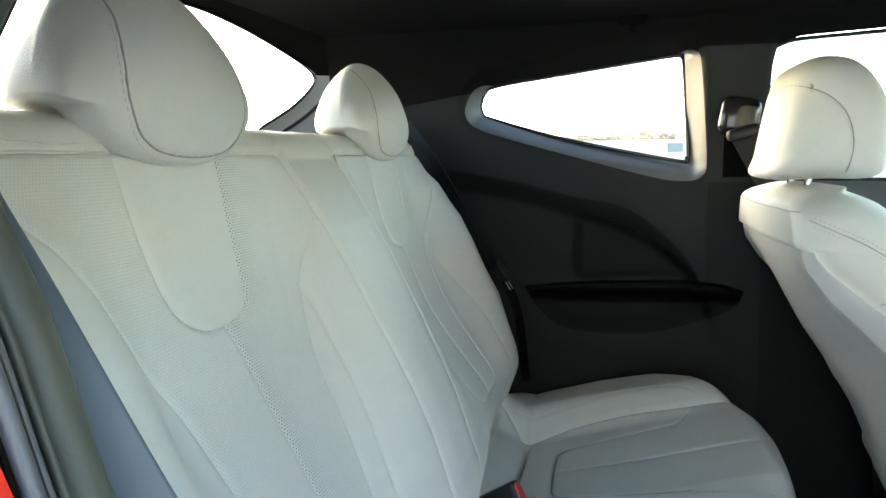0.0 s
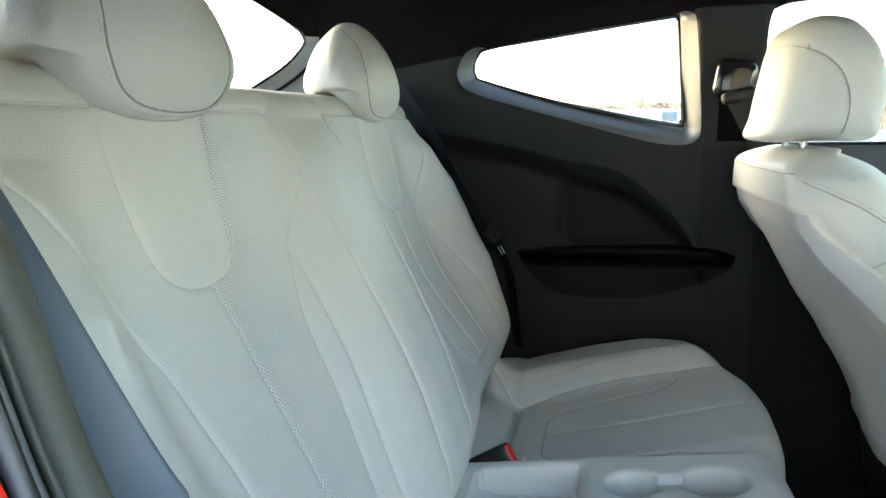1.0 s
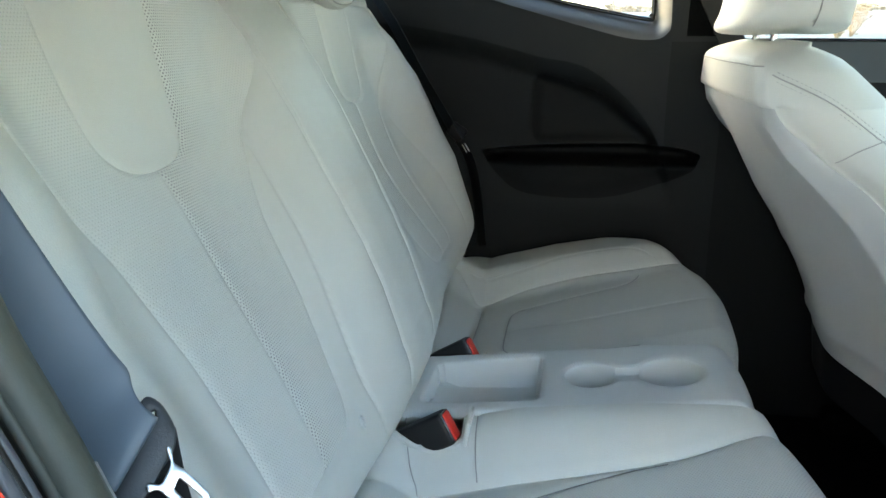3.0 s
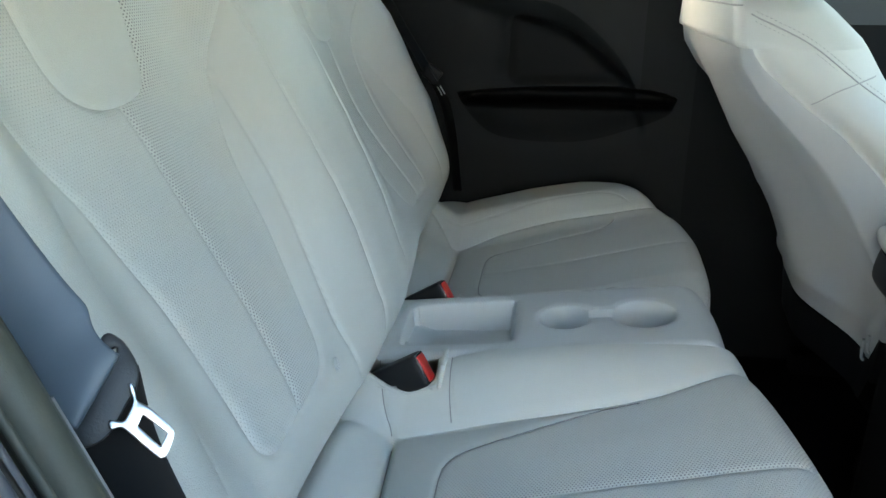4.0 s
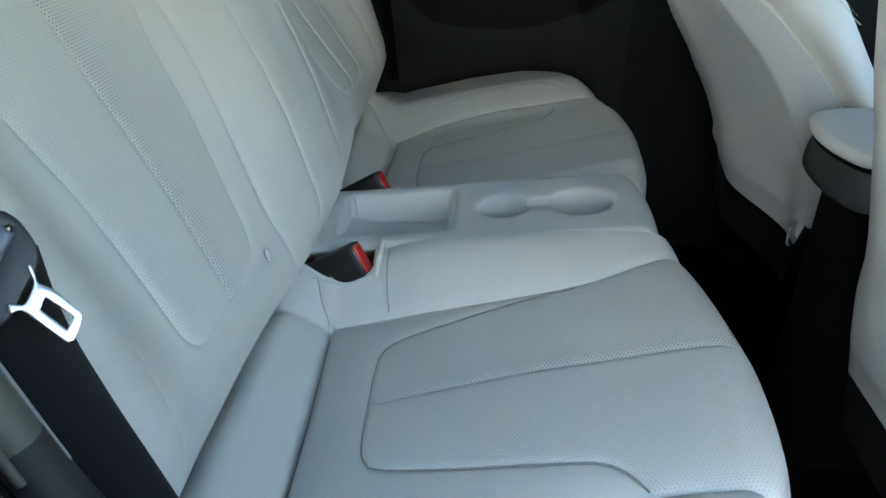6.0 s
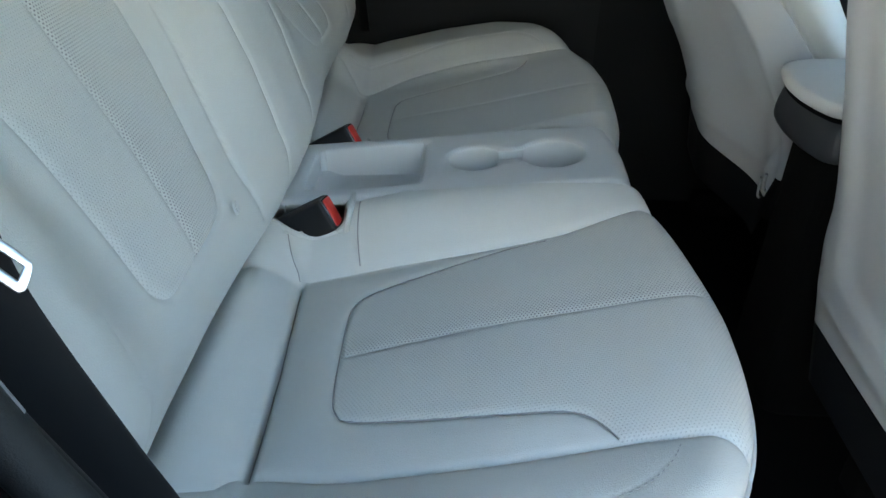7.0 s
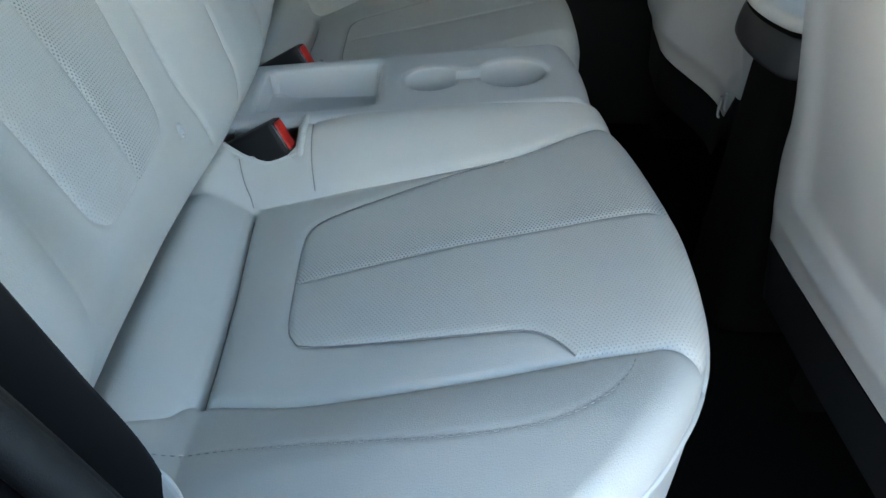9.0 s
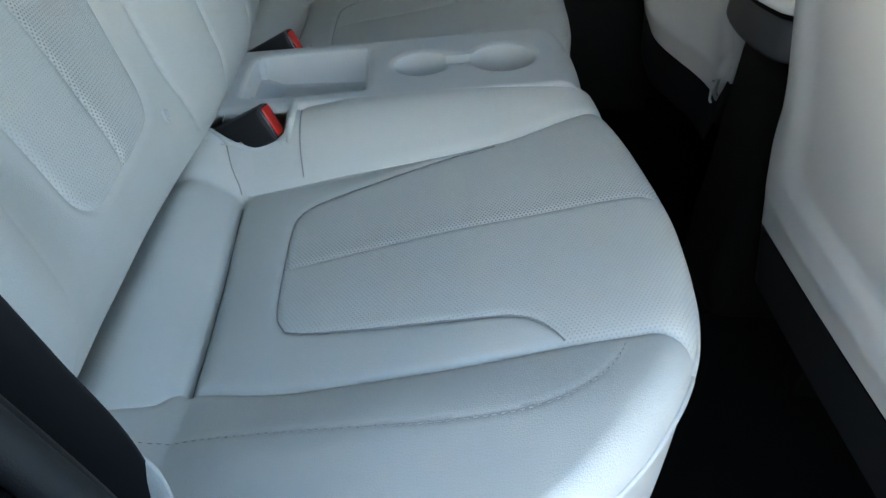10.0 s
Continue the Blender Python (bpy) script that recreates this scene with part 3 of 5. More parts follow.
B_STRIP = back_curve([(0.083, 1.126), (0.083, 1.09), (0.083, 1.0), (0.080, 0.9), (0.077, 0.84), (0.074, 0.787), (0.074, 0.7), (0.078, 0.64), (0.082, 0.60)])
B_RIDGE = back_curve([(0.147, 0.951), (0.147, 0.91), (0.151, 0.845), (0.161, 0.80), (0.181, 0.73), (0.190, 0.70), (0.188, 0.67), (0.178, 0.64)])
B_OUTER = back_curve([(0.445, 0.90), (0.462, 0.85), (0.478, 0.79), (0.492, 0.72), (0.50, 0.66), (0.50, 0.61)])
B_MID = back_curve([(0.305, 0.944), (0.298, 0.90), (0.296, 0.835), (0.305, 0.774), (0.318, 0.73), (0.331, 0.690)])
B_TOP = back_curve([(0.088, 1.096), (0.30, 1.098), (0.548, 1.096), (0.60, 1.09)])


def back_offset(s, z):
    """How far the upholstery stands out of the side profile: high padded middle, hollow panels, side bolsters."""
    crest = np.interp(z, [0.59, 0.65, 0.69, 0.75, 0.80, 0.85, 0.90, 0.95, 1.0, 1.05, 1.09, 1.13], [0.004, 0.010, 0.015, 0.034, 0.045, 0.050, 0.048, 0.045, 0.037, 0.020, 0.002, 0.0])
    foot = np.interp(z, [0.70, 0.80, 0.95, 1.05], [0.235, 0.225, 0.180, 0.150])
    d = crest * (1 - step(0.075, foot, s))
    d += 0.0045 * (1 - step(0.030, 0.083, s)) * step(1.11, 1.0, z) * step(0.60, 0.66, z)
    side = np.interp(z, [0.59, 0.65, 0.70, 0.79, 0.86, 0.90, 0.95, 1.0, 1.03, 1.06, 1.10], [-0.001, 0.011, 0.028, 0.056, 0.060, 0.061, 0.058, 0.044, 0.034, 0.014, 0.0])
    d += side * step(0.42, 0.535, s)
    d -= 0.013 * step(0.16, 0.36, s) * np.exp(-(((z - 0.635) / 0.035) ** 2))
    return d - 0.07 * (1 - np.sqrt(np.clip(1 - np.clip((s - 0.55) / 0.0502, 0, 1) ** 2, 0, 1)))


def seat_back_sheet():
    ys = np.arange(-0.600, 0.6001, 0.003)
    vs = np.linspace(0, RUN[-1], 240)
    q = np.stack(np.meshgrid(ys, vs, indexing="ij"), -1).reshape(-1, 2)
    lines = [B_PANEL, B_PATCH, B_STRIP, B_RIDGE, B_OUTER, B_MID, B_TOP]
    both = [c * (sg, 1) for c in lines for sg in (-1, 1)]
    q, faces = conform(q, grid_faces(len(ys), len(vs))[:, ::-1], both, 0.0008)
    flip = np.where(q[:, 0] < 0, -1.0, 1.0)
    h = np.c_[np.abs(q[:, 0]), q[:, 1]]
    s, v = h.T
    x, z = np.interp(v, RUN, PROFILE[:, 0]), np.interp(v, RUN, PROFILE[:, 1])
    tx, tz = np.interp(v, RUN, np.gradient(PROFILE[:, 0], RUN)), np.interp(v, RUN, np.gradient(PROFILE[:, 1], RUN))
    ln = np.hypot(tx, tz)
    nx, nz = tz / ln, -tx / ln
    d = back_offset(s, z)
    for curve, deep, pad in ((B_PANEL, 0.0020, 0.0022), (B_PATCH, 0.0022, 0.0014), (B_STRIP, 0.0030, 0.0020), (B_RIDGE, 0.0022, 0.0022), (B_OUTER, 0.0004, 0.0016), (B_MID, 0.0018, 0.0012), (B_TOP, 0.0030, 0.0020)):
        g, _ = near_curve(h, curve)
        soft = np.where(flip > 0, 0.0, 1.0) if curve is B_RIDGE else np.where((flip > 0) & (s < 0.30), 0.25, np.where(s > 0.37, 0.85, 1.0)) if curve is B_PANEL else 1.0
        d -= soft * (deep * np.exp(-((g / 0.0030) ** 2)) + pad * np.exp(-g / 0.011))
    ip = inside(h, B_PATCH)
    d += 0.0016 * ip * step(0.0, 0.025, near_curve(h, B_PATCH)[0])
    wave = np.array([noise.noise((a * 9, b * 7, 0.3)) for a, b in q])
    d += 0.0016 * wave
    pts = np.stack([x + nx * d, flip * s, z + nz * d], -1)
    mid = h[faces].mean(1)
    sign = flip[faces].mean(1)
    inner_edge = np.where(z > 0.944, np.interp(z, [0.944, 0.953, 0.98, 1.05, 1.1], [0.30, 0.262, 0.247, 0.243, 0.240]), np.interp(v, B_MID[::-1, 1], B_MID[::-1, 0]))
    away = inner_edge - s
    uv = np.c_[flip * s, v, np.where(away > 0, np.exp(-np.maximum(away, 0) / 0.034), 0.0)]
    patch, panel = inside(mid, B_PATCH), inside(mid, B_PANEL)
    strip = mid[:, 0] < np.interp(mid[:, 1], B_STRIP[::-1, 1], B_STRIP[::-1, 0])
    top = mid[:, 1] > np.interp(mid[:, 0], B_TOP[:, 0], B_TOP[:, 1], left=at_height(1.096))
    side = np.where(mid[:, 0] > 0.315, 1, 0)
    return pts, faces, uv, h, dict(patch=patch, panel=panel & ~patch, strip=strip & ~top, top=top, rest=~(patch | panel | strip | top), outer=side == 1, sign=sign, mid=mid)


bp, bf, buv, bh, br = seat_back_sheet()
near_back = thing("car_seat", "pale grey perforated leather rear seat back with centre strip", "car seat", (0.05, -0.3, 0.6), "rear seat backs")
far_back = thing("car_seat", "pale grey perforated leather rear seat back beside the far wall", "car seat", (0.05, 0.35, 0.6), "rear seat backs")
for owner, pick in ((near_back, br["sign"] < 0), (far_back, br["sign"] > 0)):
    cut("perforated_panel", bp, bf, br["panel"] & pick, PERFORATED, owner, buv)
    cut("smooth_patch", bp, bf, br["patch"] & pick, LEATHER, owner, buv, "smooth tongue-shaped leather patch")
    cut("inner_bolster", bp, bf, br["rest"] & ~br["outer"] & pick, LEATHER, owner, buv)
    cut("outer_bolster", bp, bf, br["rest"] & br["outer"] & pick, LEATHER, owner, buv)
cut("top_band", bp, bf, br["top"] & (br["sign"] < 0), LEATHER, near_back, buv)
cut("top_band", bp, bf, br["top"] & (br["sign"] > 0), LEATHER, far_back, buv)
cut("centre_strip", bp, bf, br["strip"], LEATHER, near_back, buv)
for owner, a, b in ((near_back, -0.565, -0.005), (far_back, 0.005, 0.565)):
    part("back_board", prism([(0.06, 0.56), (0.075, 0.62), (-0.085, 1.07), (-0.12, 1.10), (-0.16, 1.10), (-0.04, 0.56)], "y", a, b), CARPET, owner, "black carpeted back board", False)


def on_back(s, z, sign=-1):
    """Point and normal of the seat back's face, by nearest vertex."""
    k = np.argmin((bh[:, 0] - s) ** 2 + (bh[:, 1] - at_height(z)) ** 2 + 1.0 * (np.sign(bp[:, 1]) != sign))
    return Vector(bp[k])


def smooth_back(s, z, sign):
    """Points and normals of the seat back's face, averaged over the vertices nearby."""
    out, nor = [], []
    same = np.sign(bp[:, 1]) == sign
    P, H = bp[same], bh[same]
    for a, b in zip(s, z):
        d = (H[:, 0] - a) ** 2 + (H[:, 1] - at_height(b)) ** 2
        k = np.argsort(d)[:9]
        w = np.exp(-d[k] / 0.0020 ** 2)
        p = (P[k] * w[:, None]).sum(0) / w.sum()
        out.append((p[0], sign * a, p[2]))
        nor.append((0.97, 0.0, 0.25))
    return np.array(out), np.array(nor)


for owner, sign in ((near_back, -1), (far_back, 1)):
    along = np.linspace(0.105, 0.235, 40)
    p, n = smooth_back(along, np.full(40, 1.1035), sign)
    stitches("stitching", p + n * 0.0004, n, THREAD, owner, 0.0062, 0.0042, 0.0012)
    along = np.linspace(0.40, 0.54, 40)
    p, n = smooth_back(along, np.full(40, 1.1035), sign)
    stitches("stitching", p + n * 0.0004, n, THREAD, owner, 0.0062, 0.0042, 0.0012)
    zz = np.linspace(1.095, 0.70, 110)
    p, n = smooth_back(np.interp(zz, [0.6, 0.7, 0.8, 0.9, 1.0, 1.126], [0.082, 0.078, 0.080, 0.082, 0.083, 0.083]) - 0.005, zz, sign)
    stitches("stitching", p + n * 0.0002, n, THREAD, owner, 0.0062, 0.0040, 0.0010)


# piping round the upper corners of the perforated panels
for owner, sign in ((near_back, -1), (far_back, 1)):
    corner = spline([(0.232, 1.0985), (0.17, 1.0985), (0.118, 1.0985), (0.098, 1.096), (0.0885, 1.088), (0.0865, 1.072), (0.0862, 1.050), (0.0865, 1.030)], 8)
    p, n = smooth_back(corner[:, 0], corner[:, 1], sign)
    tube("piping", p + n * 0.0010, 0.0013, PIPING, owner, 6)
    corner = spline([(0.395, 1.0985), (0.45, 1.0985), (0.50, 1.098), (0.530, 1.093), (0.538, 1.075), (0.530, 1.05)], 8)
    p, n = smooth_back(corner[:, 0], corner[:, 1], sign)
    tube("piping", p + n * 0.0010, 0.0013, PIPING, owner, 6)

# small round child-seat anchor button
p = on_back(0.238, 0.680)
bm = bmesh.new()
bmesh.ops.create_cone(bm, cap_ends=True, segments=20, radius1=0.0072, radius2=0.006, depth=0.0024)
bmesh.ops.create_cone(bm, cap_ends=True, segments=16, radius1=0.004, radius2=0.0035, depth=0.004)
button = part("anchor_button", bm, CONSOLE, near_back, "small round pale plastic anchor button")
button.matrix_local = Matrix.Translation(-near_back.location) @ look(p + Vector((0.002, 0, 0.001)), p - Vector((1, 0.1, 0.3)))


# ---- headrests ----
SEAM_PALE = grained("seam_pale_grey", (0.36, 0.36, 0.35), (0.42, 0.42, 0.41), 0.6, 900, 0.2)
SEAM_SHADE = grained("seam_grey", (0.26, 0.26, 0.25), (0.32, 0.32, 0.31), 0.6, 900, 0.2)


def headrest(name, label, group, x0, x1, z0, z1, yc, half, profile, seams, dome):
    """A padded headrest: a side profile swept across, closing at both ends; seams: paths of (x, offset from the middle, z) on the cover."""
    at = (0.5 * (x0 + x1), yc, z0)
    owner = thing(name, label, "headrest", at, group)
    prof = spline(profile, 8, True)
    m = len(prof)
    pu, pw, sq, flat_k = dome[0], dome[1], dome[2], dome[3]
    inner = np.linspace(0, 0.9, 26)
    k0 = (1 - 0.9 ** 5) ** 0.28
    ends = np.array([(1 - (k0 * math.cos(a)) ** (1 / 0.28)) ** 0.2 for a in np.linspace(0, math.pi / 2, 34)[1:]])
    bs = np.r_[inner, ends]
    bs = np.r_[-bs[:0:-1], bs]
    pivot, lip = dome[4], dome[4] < 0.4

    def point(f, b):
        u, w = np.interp(f % m, np.arange(m + 1), np.r_[prof[:, 0], prof[0, 0]]), np.interp(f % m, np.arange(m + 1), np.r_[prof[:, 1], prof[0, 1]])
        kt = max(1 - abs(b) ** pu, 0.0) ** pw
        ku = max(1 - abs(b) ** 5, 0.0) ** 0.28
        kt = kt + (ku - kt) * flat_k
        kl = max(1 - abs(b / 0.86) ** 2.4, 0.0) ** 0.6
        ww = pivot + (w - pivot) * kt if w > pivot else pivot + (max(w, pivot - 0.085) - pivot) * ku - max(pivot - 0.085 - w, 0.0) * (kl if lip else ku)
        uu = 0.55 + (u - 0.55) * ku + (-0.13 if u > 0.55 else 0.16) * b * b * sq * min(1.0, abs(u - 0.55) / 0.2) * ku
        return np.array([x0 + uu * (x1 - x0), yc + half * b, z0 + ww * (z1 - z0)])

    grid = np.array([[point(f, b) for f in range(m)] for b in bs])
    cen = grid.mean((0, 1))
    flat = grid.reshape(-1, 3)
    gu, gv = np.gradient(grid, axis=0), np.gradient(grid, axis=1)
    nn = np.cross(gv.reshape(-1, 3), gu.reshape(-1, 3))
    nn /= np.linalg.norm(nn, axis=1)[:, None] + 1e-12
    nn *= np.sign(((flat - cen) * nn).sum())
    lines = []
    for path in seams:
        raw = spline([(x, yc + o, z) for x, o, z in path], 12)
        k = [int(np.argmin(np.linalg.norm(flat - p, axis=1))) for p in raw]
        ln = raw - nn[k] * ((raw - flat[k]) * nn[k]).sum(1)[:, None]
        for _ in range(3):
            ln[1:-1] = 0.25 * ln[:-2] + 0.5 * ln[1:-1] + 0.25 * ln[2:]
        lines.append(ln)
    near = np.full(len(flat), 1e9)
    for ln in lines:
        for p in ln[::2]:
            near = np.minimum(near, np.linalg.norm(flat - p, axis=1))
    moved = flat - nn * (0.0016 * np.exp(-((near / 0.0034) ** 2)) + 0.0016 * np.exp(-near / 0.012))[:, None]
    faces = grid_faces(len(grid), m, True)
    cover = mesh_object("cover", moved, faces, LEATHER_GRAIN, owner, np.c_[flat[:, 1], flat[:, 2]])
    for ln in lines:
        k = [int(np.argmin(np.linalg.norm(flat - p, axis=1))) for p in ln]
        n = nn[k]
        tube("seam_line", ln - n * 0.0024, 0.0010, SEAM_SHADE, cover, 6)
        t = np.gradient(ln, axis=0)
        side = np.cross(t, n)
        side /= np.linalg.norm(side, axis=1)[:, None] + 1e-12
        if lip:
            stitches("stitching", ln + side * 0.0050 - n * 0.0013, n, THREAD, cover, 0.0066, 0.0046, 0.0015)
    return owner


REAR_PROFILE = [(0.0, 0.34), (0.03, 0.55), (0.17, 0.82), (0.40, 0.99), (0.62, 0.97), (0.86, 0.76), (0.985, 0.48), (1.0, 0.25), (0.93, 0.06), (0.78, 0.0), (0.64, 0.05), (0.52, 0.20), (0.34, 0.275), (0.08, 0.275)]
_side = [(-0.075, 0.068, 1.238), (-0.057, 0.073, 1.2286), (-0.034, 0.0765, 1.207), (-0.0218, 0.083, 1.1887), (-0.014, 0.089, 1.167), (-0.0092, 0.0925, 1.140), (-0.0102, 0.084, 1.1176), (-0.0112, 0.071, 1.104), (-0.013, 0.047, 1.0955)]
REAR_SEAMS = [[(x, -o, z) for x, o, z in _side] + [(-0.0124, 0.0, 1.0915)] + list(reversed(_side))]
headrest("headrest", "pale grey leather headrest on the rear seat back", "rear headrests", -0.122, 0.0, 1.085, 1.245, -0.312, 0.136, REAR_PROFILE, REAR_SEAMS, (2.15, 0.55, 1.0, 0.0, 0.36))
headrest("headrest", "pale grey leather headrest on the far rear seat back", "rear headrests", -0.125, 0.0, 1.085, 1.245, 0.318, 0.138, REAR_PROFILE, REAR_SEAMS, (2.15, 0.55, 1.0, 0.0, 0.36))


# ---- rear cushions ----
FRONT_EDGE = spline([(0.08, 0.578), (0.15, 0.592), (0.22, 0.601), (0.30, 0.606), (0.36, 0.603), (0.41, 0.597), (0.45, 0.587), (0.477, 0.576), (0.499, 0.564), (0.519, 0.551), (0.552, 0.525), (0.573, 0.503), (0.590, 0.482), (0.61, 0.448), (0.634, 0.395)], 10)
C_SEAM = spline([(0.191, 0.161), (0.193, 0.240), (0.196, 0.325), (0.197, 0.390), (0.197, 0.441)], 8)
C_INNER = spline([(0.191, 0.161), (0.258, 0.1605), (0.320, 0.1595), (0.403, 0.1575), (0.465, 0.153), (0.510, 0.142), (0.553, 0.127), (0.60, 0.112)], 8)
C_CREASE = spline([(0.09, 0.535), (0.12, 0.508), (0.15, 0.483), (0.174, 0.461), (0.197, 0.442), (0.274, 0.456), (0.335, 0.461), (0.402, 0.463), (0.485, 0.460), (0.527, 0.461), (0.556, 0.464), (0.60, 0.490)], 8)
C_PANEL = spline([(0.466, 0.1585), (0.415, 0.1650), (0.321, 0.189), (0.277, 0.204), (0.260, 0.219), (0.2545, 0.244), (0.2545, 0.306), (0.2565, 0.362), (0.263, 0.384), (0.277, 0.3945), (0.332, 0.404), (0.395, 0.4125), (0.440, 0.418), (0.457, 0.423), (0.468, 0.431), (0.478, 0.445), (0.4845, 0.458)], 8)
C_MID = spline([(0.2545, 0.3055), (0.306, 0.300), (0.358, 0.295), (0.409, 0.293), (0.51, 0.2925), (0.585, 0.293)], 8)
C_BAND = spline([(0.191, 0.161), (0.177, 0.14), (0.165, 0.10), (0.162, 0.08)], 8)
C_CROSS = spline([(0.258, 0.1605), (0.252, 0.13), (0.250, 0.08)], 8)
C_STITCH = spline([(0.155, 0.506), (0.186, 0.5025), (0.220, 0.5000), (0.282, 0.507), (0.338, 0.5165), (0.398, 0.522), (0.453, 0.521), (0.489, 0.508), (0.512, 0.487), (0.526, 0.463)], 10)
POCKET_HOLE = np.array([(0.125, 0.08), (0.237, 0.08), (0.237, 0.118), (0.226, 0.126), (0.18, 0.126), (0.15, 0.112), (0.13, 0.095)])


def cushion_height(x, s):
    z = 0.564 + 0.265 * (x - 0.26) - 1.0 * np.maximum(x - 0.52, 0) ** 2
    z = z + 0.016 * np.sin(np.clip((x - 0.095) / 0.105, 0, 1) * math.pi) - 0.5 * np.maximum(0.10 - x, 0) + 0.030 * step(0.188, 0.130, x) * step(0.09, 0.21, s) * step(0.62, 0.52, s)
    z = z + np.interp(x, [0.1, 0.3, 0.45, 0.55], [0.055, 0.055, 0.032, 0.012]) * np.sin(np.clip((np.interp(x, [0.3, 0.46, 0.52, 0.57], [0.164, 0.157, 0.143, 0.126]) - s) / 0.070, 0, 1) * math.pi / 2)
    z = z + np.interp(x, [0.1, 0.33, 0.5, 0.57], [0.017, 0.015, 0.011, 0.008]) * step(0.448, 0.535, s) * step(0.14, 0.24, x)
    return z


def cushion_skin(x, s):
    """Height of the upholstery with its rounded front and outer edges."""
    f = np.interp(s, FRONT_EDGE[:, 0], FRONT_EDGE[:, 1])
    z = cushion_height(x, s)
    r = 0.036
    z = z - r + np.sqrt(np.clip(r * r - np.clip(x - (f - r), 0, r) ** 2, 0, None))
    r2 = 0.034
    return z - r2 + np.sqrt(np.clip(r2 * r2 - np.clip(s - (0.632 - r2), 0, r2 * 0.999) ** 2, 0, None))


def cushion(sign, label):
    fold_line = C_CREASE + (0.0, 0.016 if sign > 0 else 0.0)
    owner = thing("rear_seat_cushion", label, "car seat", (0.33, sign * 0.34, 0.45), "rear seat cushions")
    ss = np.r_[np.arange(0.086, 0.56, 0.0032), np.linspace(0.56, 0.60, 18)[:-1], 0.60 + 0.032 * np.sin(np.linspace(0, math.pi / 2, 18))]
    na = 170
    front = np.interp(ss, FRONT_EDGE[:, 0], FRONT_EDGE[:, 1]) + (0.022 * step(0.50, 0.60, ss) if sign > 0 else 0.0)
    a = np.linspace(0, 1, na)
    a = 1 - (1 - a) ** 1.12
    X = 0.075 + (front[None, :] - 0.075) * a[:, None]
    S = np.repeat(ss[None, :], na, 0)
    q = np.c_[X.ravel(), S.ravel()]
    count = len(q)
    hold = np.zeros((na, len(ss)), bool)
    hold[-1], hold[:, 0], hold[:, -1] = True, True, True
    lines = [C_SEAM, C_INNER, fold_line, C_PANEL, C_MID, C_BAND, C_CROSS, C_STITCH, loop(POCKET_HOLE)]
    q, faces = conform(q, grid_faces(na, len(ss)), lines, 0.0008, hold.ravel())
    x, s = q.T
    z = cushion_skin(x, s) + (((0.011 + np.interp(x, [0.1, 0.33, 0.5, 0.57], [0.025, 0.025, 0.016, 0.003])) * step(0.44, 0.53, s) + 0.010 * step(0.45, 0.55, s) * (1 - step(0.14, 0.24, x)) - 0.020 * np.clip((0.166 - s) / 0.072, 0, 1)) if sign > 0 else 0.0)
    z += 0.017 * step(0.448, 0.535, s) * (step(0.07, 0.13, x) - step(0.14, 0.24, x)) if sign < 0 else 0.0
    dent = np.zeros(len(q))
    for curve, deep, pad, wide in ((C_SEAM, 0.011, 0.007, 0.0036), (C_INNER, 0.0028, 0.003, 0.0026), (fold_line, 0.002, 0.005, 0.003), (C_PANEL, 0.0022, 0.0016, 0.0024), (C_MID, 0.0016, 0.0014, 0.0024), (C_BAND, 0.0025, 0.003, 0.0026), (C_CROSS, 0.0022, 0.001, 0.0024), (C_STITCH, 0.0010, 0.0006, 0.0024)):
        g, _ = near_curve(q, curve)
        dent = np.maximum(dent, deep * np.exp(-((g / wide) ** 2)) + pad * np.exp(-g / 0.011))
    z -= dent
    wave = np.array([noise.noise((u * 9, w * 9, 2.0 + sign)) for u, w in q])
    z += 0.0018 * wave
    pts = np.c_[x, sign * s, z]
    # skirt: front and outer faces
    sheet_pts = pts[:count].reshape(na, len(ss), 3)
    rows = [sheet_pts[-1]]
    for k in range(1, 10):
        w = rows[0].copy()
        w[:, 2] -= k * 0.022
        swell = -0.0006 * k * step(0.36, 0.50, ss)
        w[:, 0] += 0.004 * math.sin(k / 9 * math.pi) - 0.0028 * k * (1 - step(0.36, 0.50, ss)) + swell
        rows.append(w)
    skirt = np.array(rows)
    outer = [sheet_pts[:, -1]]
    for k in range(1, 8):
        w = outer[0].copy()
        w[:, 2] -= k * 0.022
        outer.append(w)
    outer = np.array(outer)
    if sign < 0:
        faces = faces[:, ::-1]
    mid = q[faces].mean(1)
    away = np.interp(x, C_MID[:, 0], C_MID[:, 1]) - s
    uv = np.c_[x, s, np.where(away > 0, np.exp(-np.maximum(away, 0) / 0.030), 0.0)]
    hole = inside(mid, POCKET_HOLE)
    band = (mid[:, 0] < np.interp(mid[:, 1], C_SEAM[:, 1], C_SEAM[:, 0])) & (mid[:, 1] < np.interp(mid[:, 0], fold_line[:, 0], fold_line[:, 1]))
    crease = mid[:, 1] > np.interp(mid[:, 0], fold_line[:, 0], fold_line[:, 1])
    inn = (mid[:, 1] < np.interp(mid[:, 0], C_INNER[:, 0], C_INNER[:, 1])) & ~band
    insert = inside(mid, np.vstack([C_PANEL, [(0.484, 0.48), (0.66, 0.55), (0.66, 0.08), (0.47, 0.12)]])) & ~crease & ~inn
    frame_ = ~(band | crease | inn | insert)
    cut("rear_roll", pts, faces, band & ~hole, LEATHER, owner, uv)
    bolster = cut("outer_bolster", pts, faces, crease, LEATHER, owner, uv)
    inner_part = cut("inner_bolster", pts, faces, inn & ~hole, LEATHER, owner, uv)
    cut("perforated_panel", pts, faces, insert, PERFORATED, owner, uv)
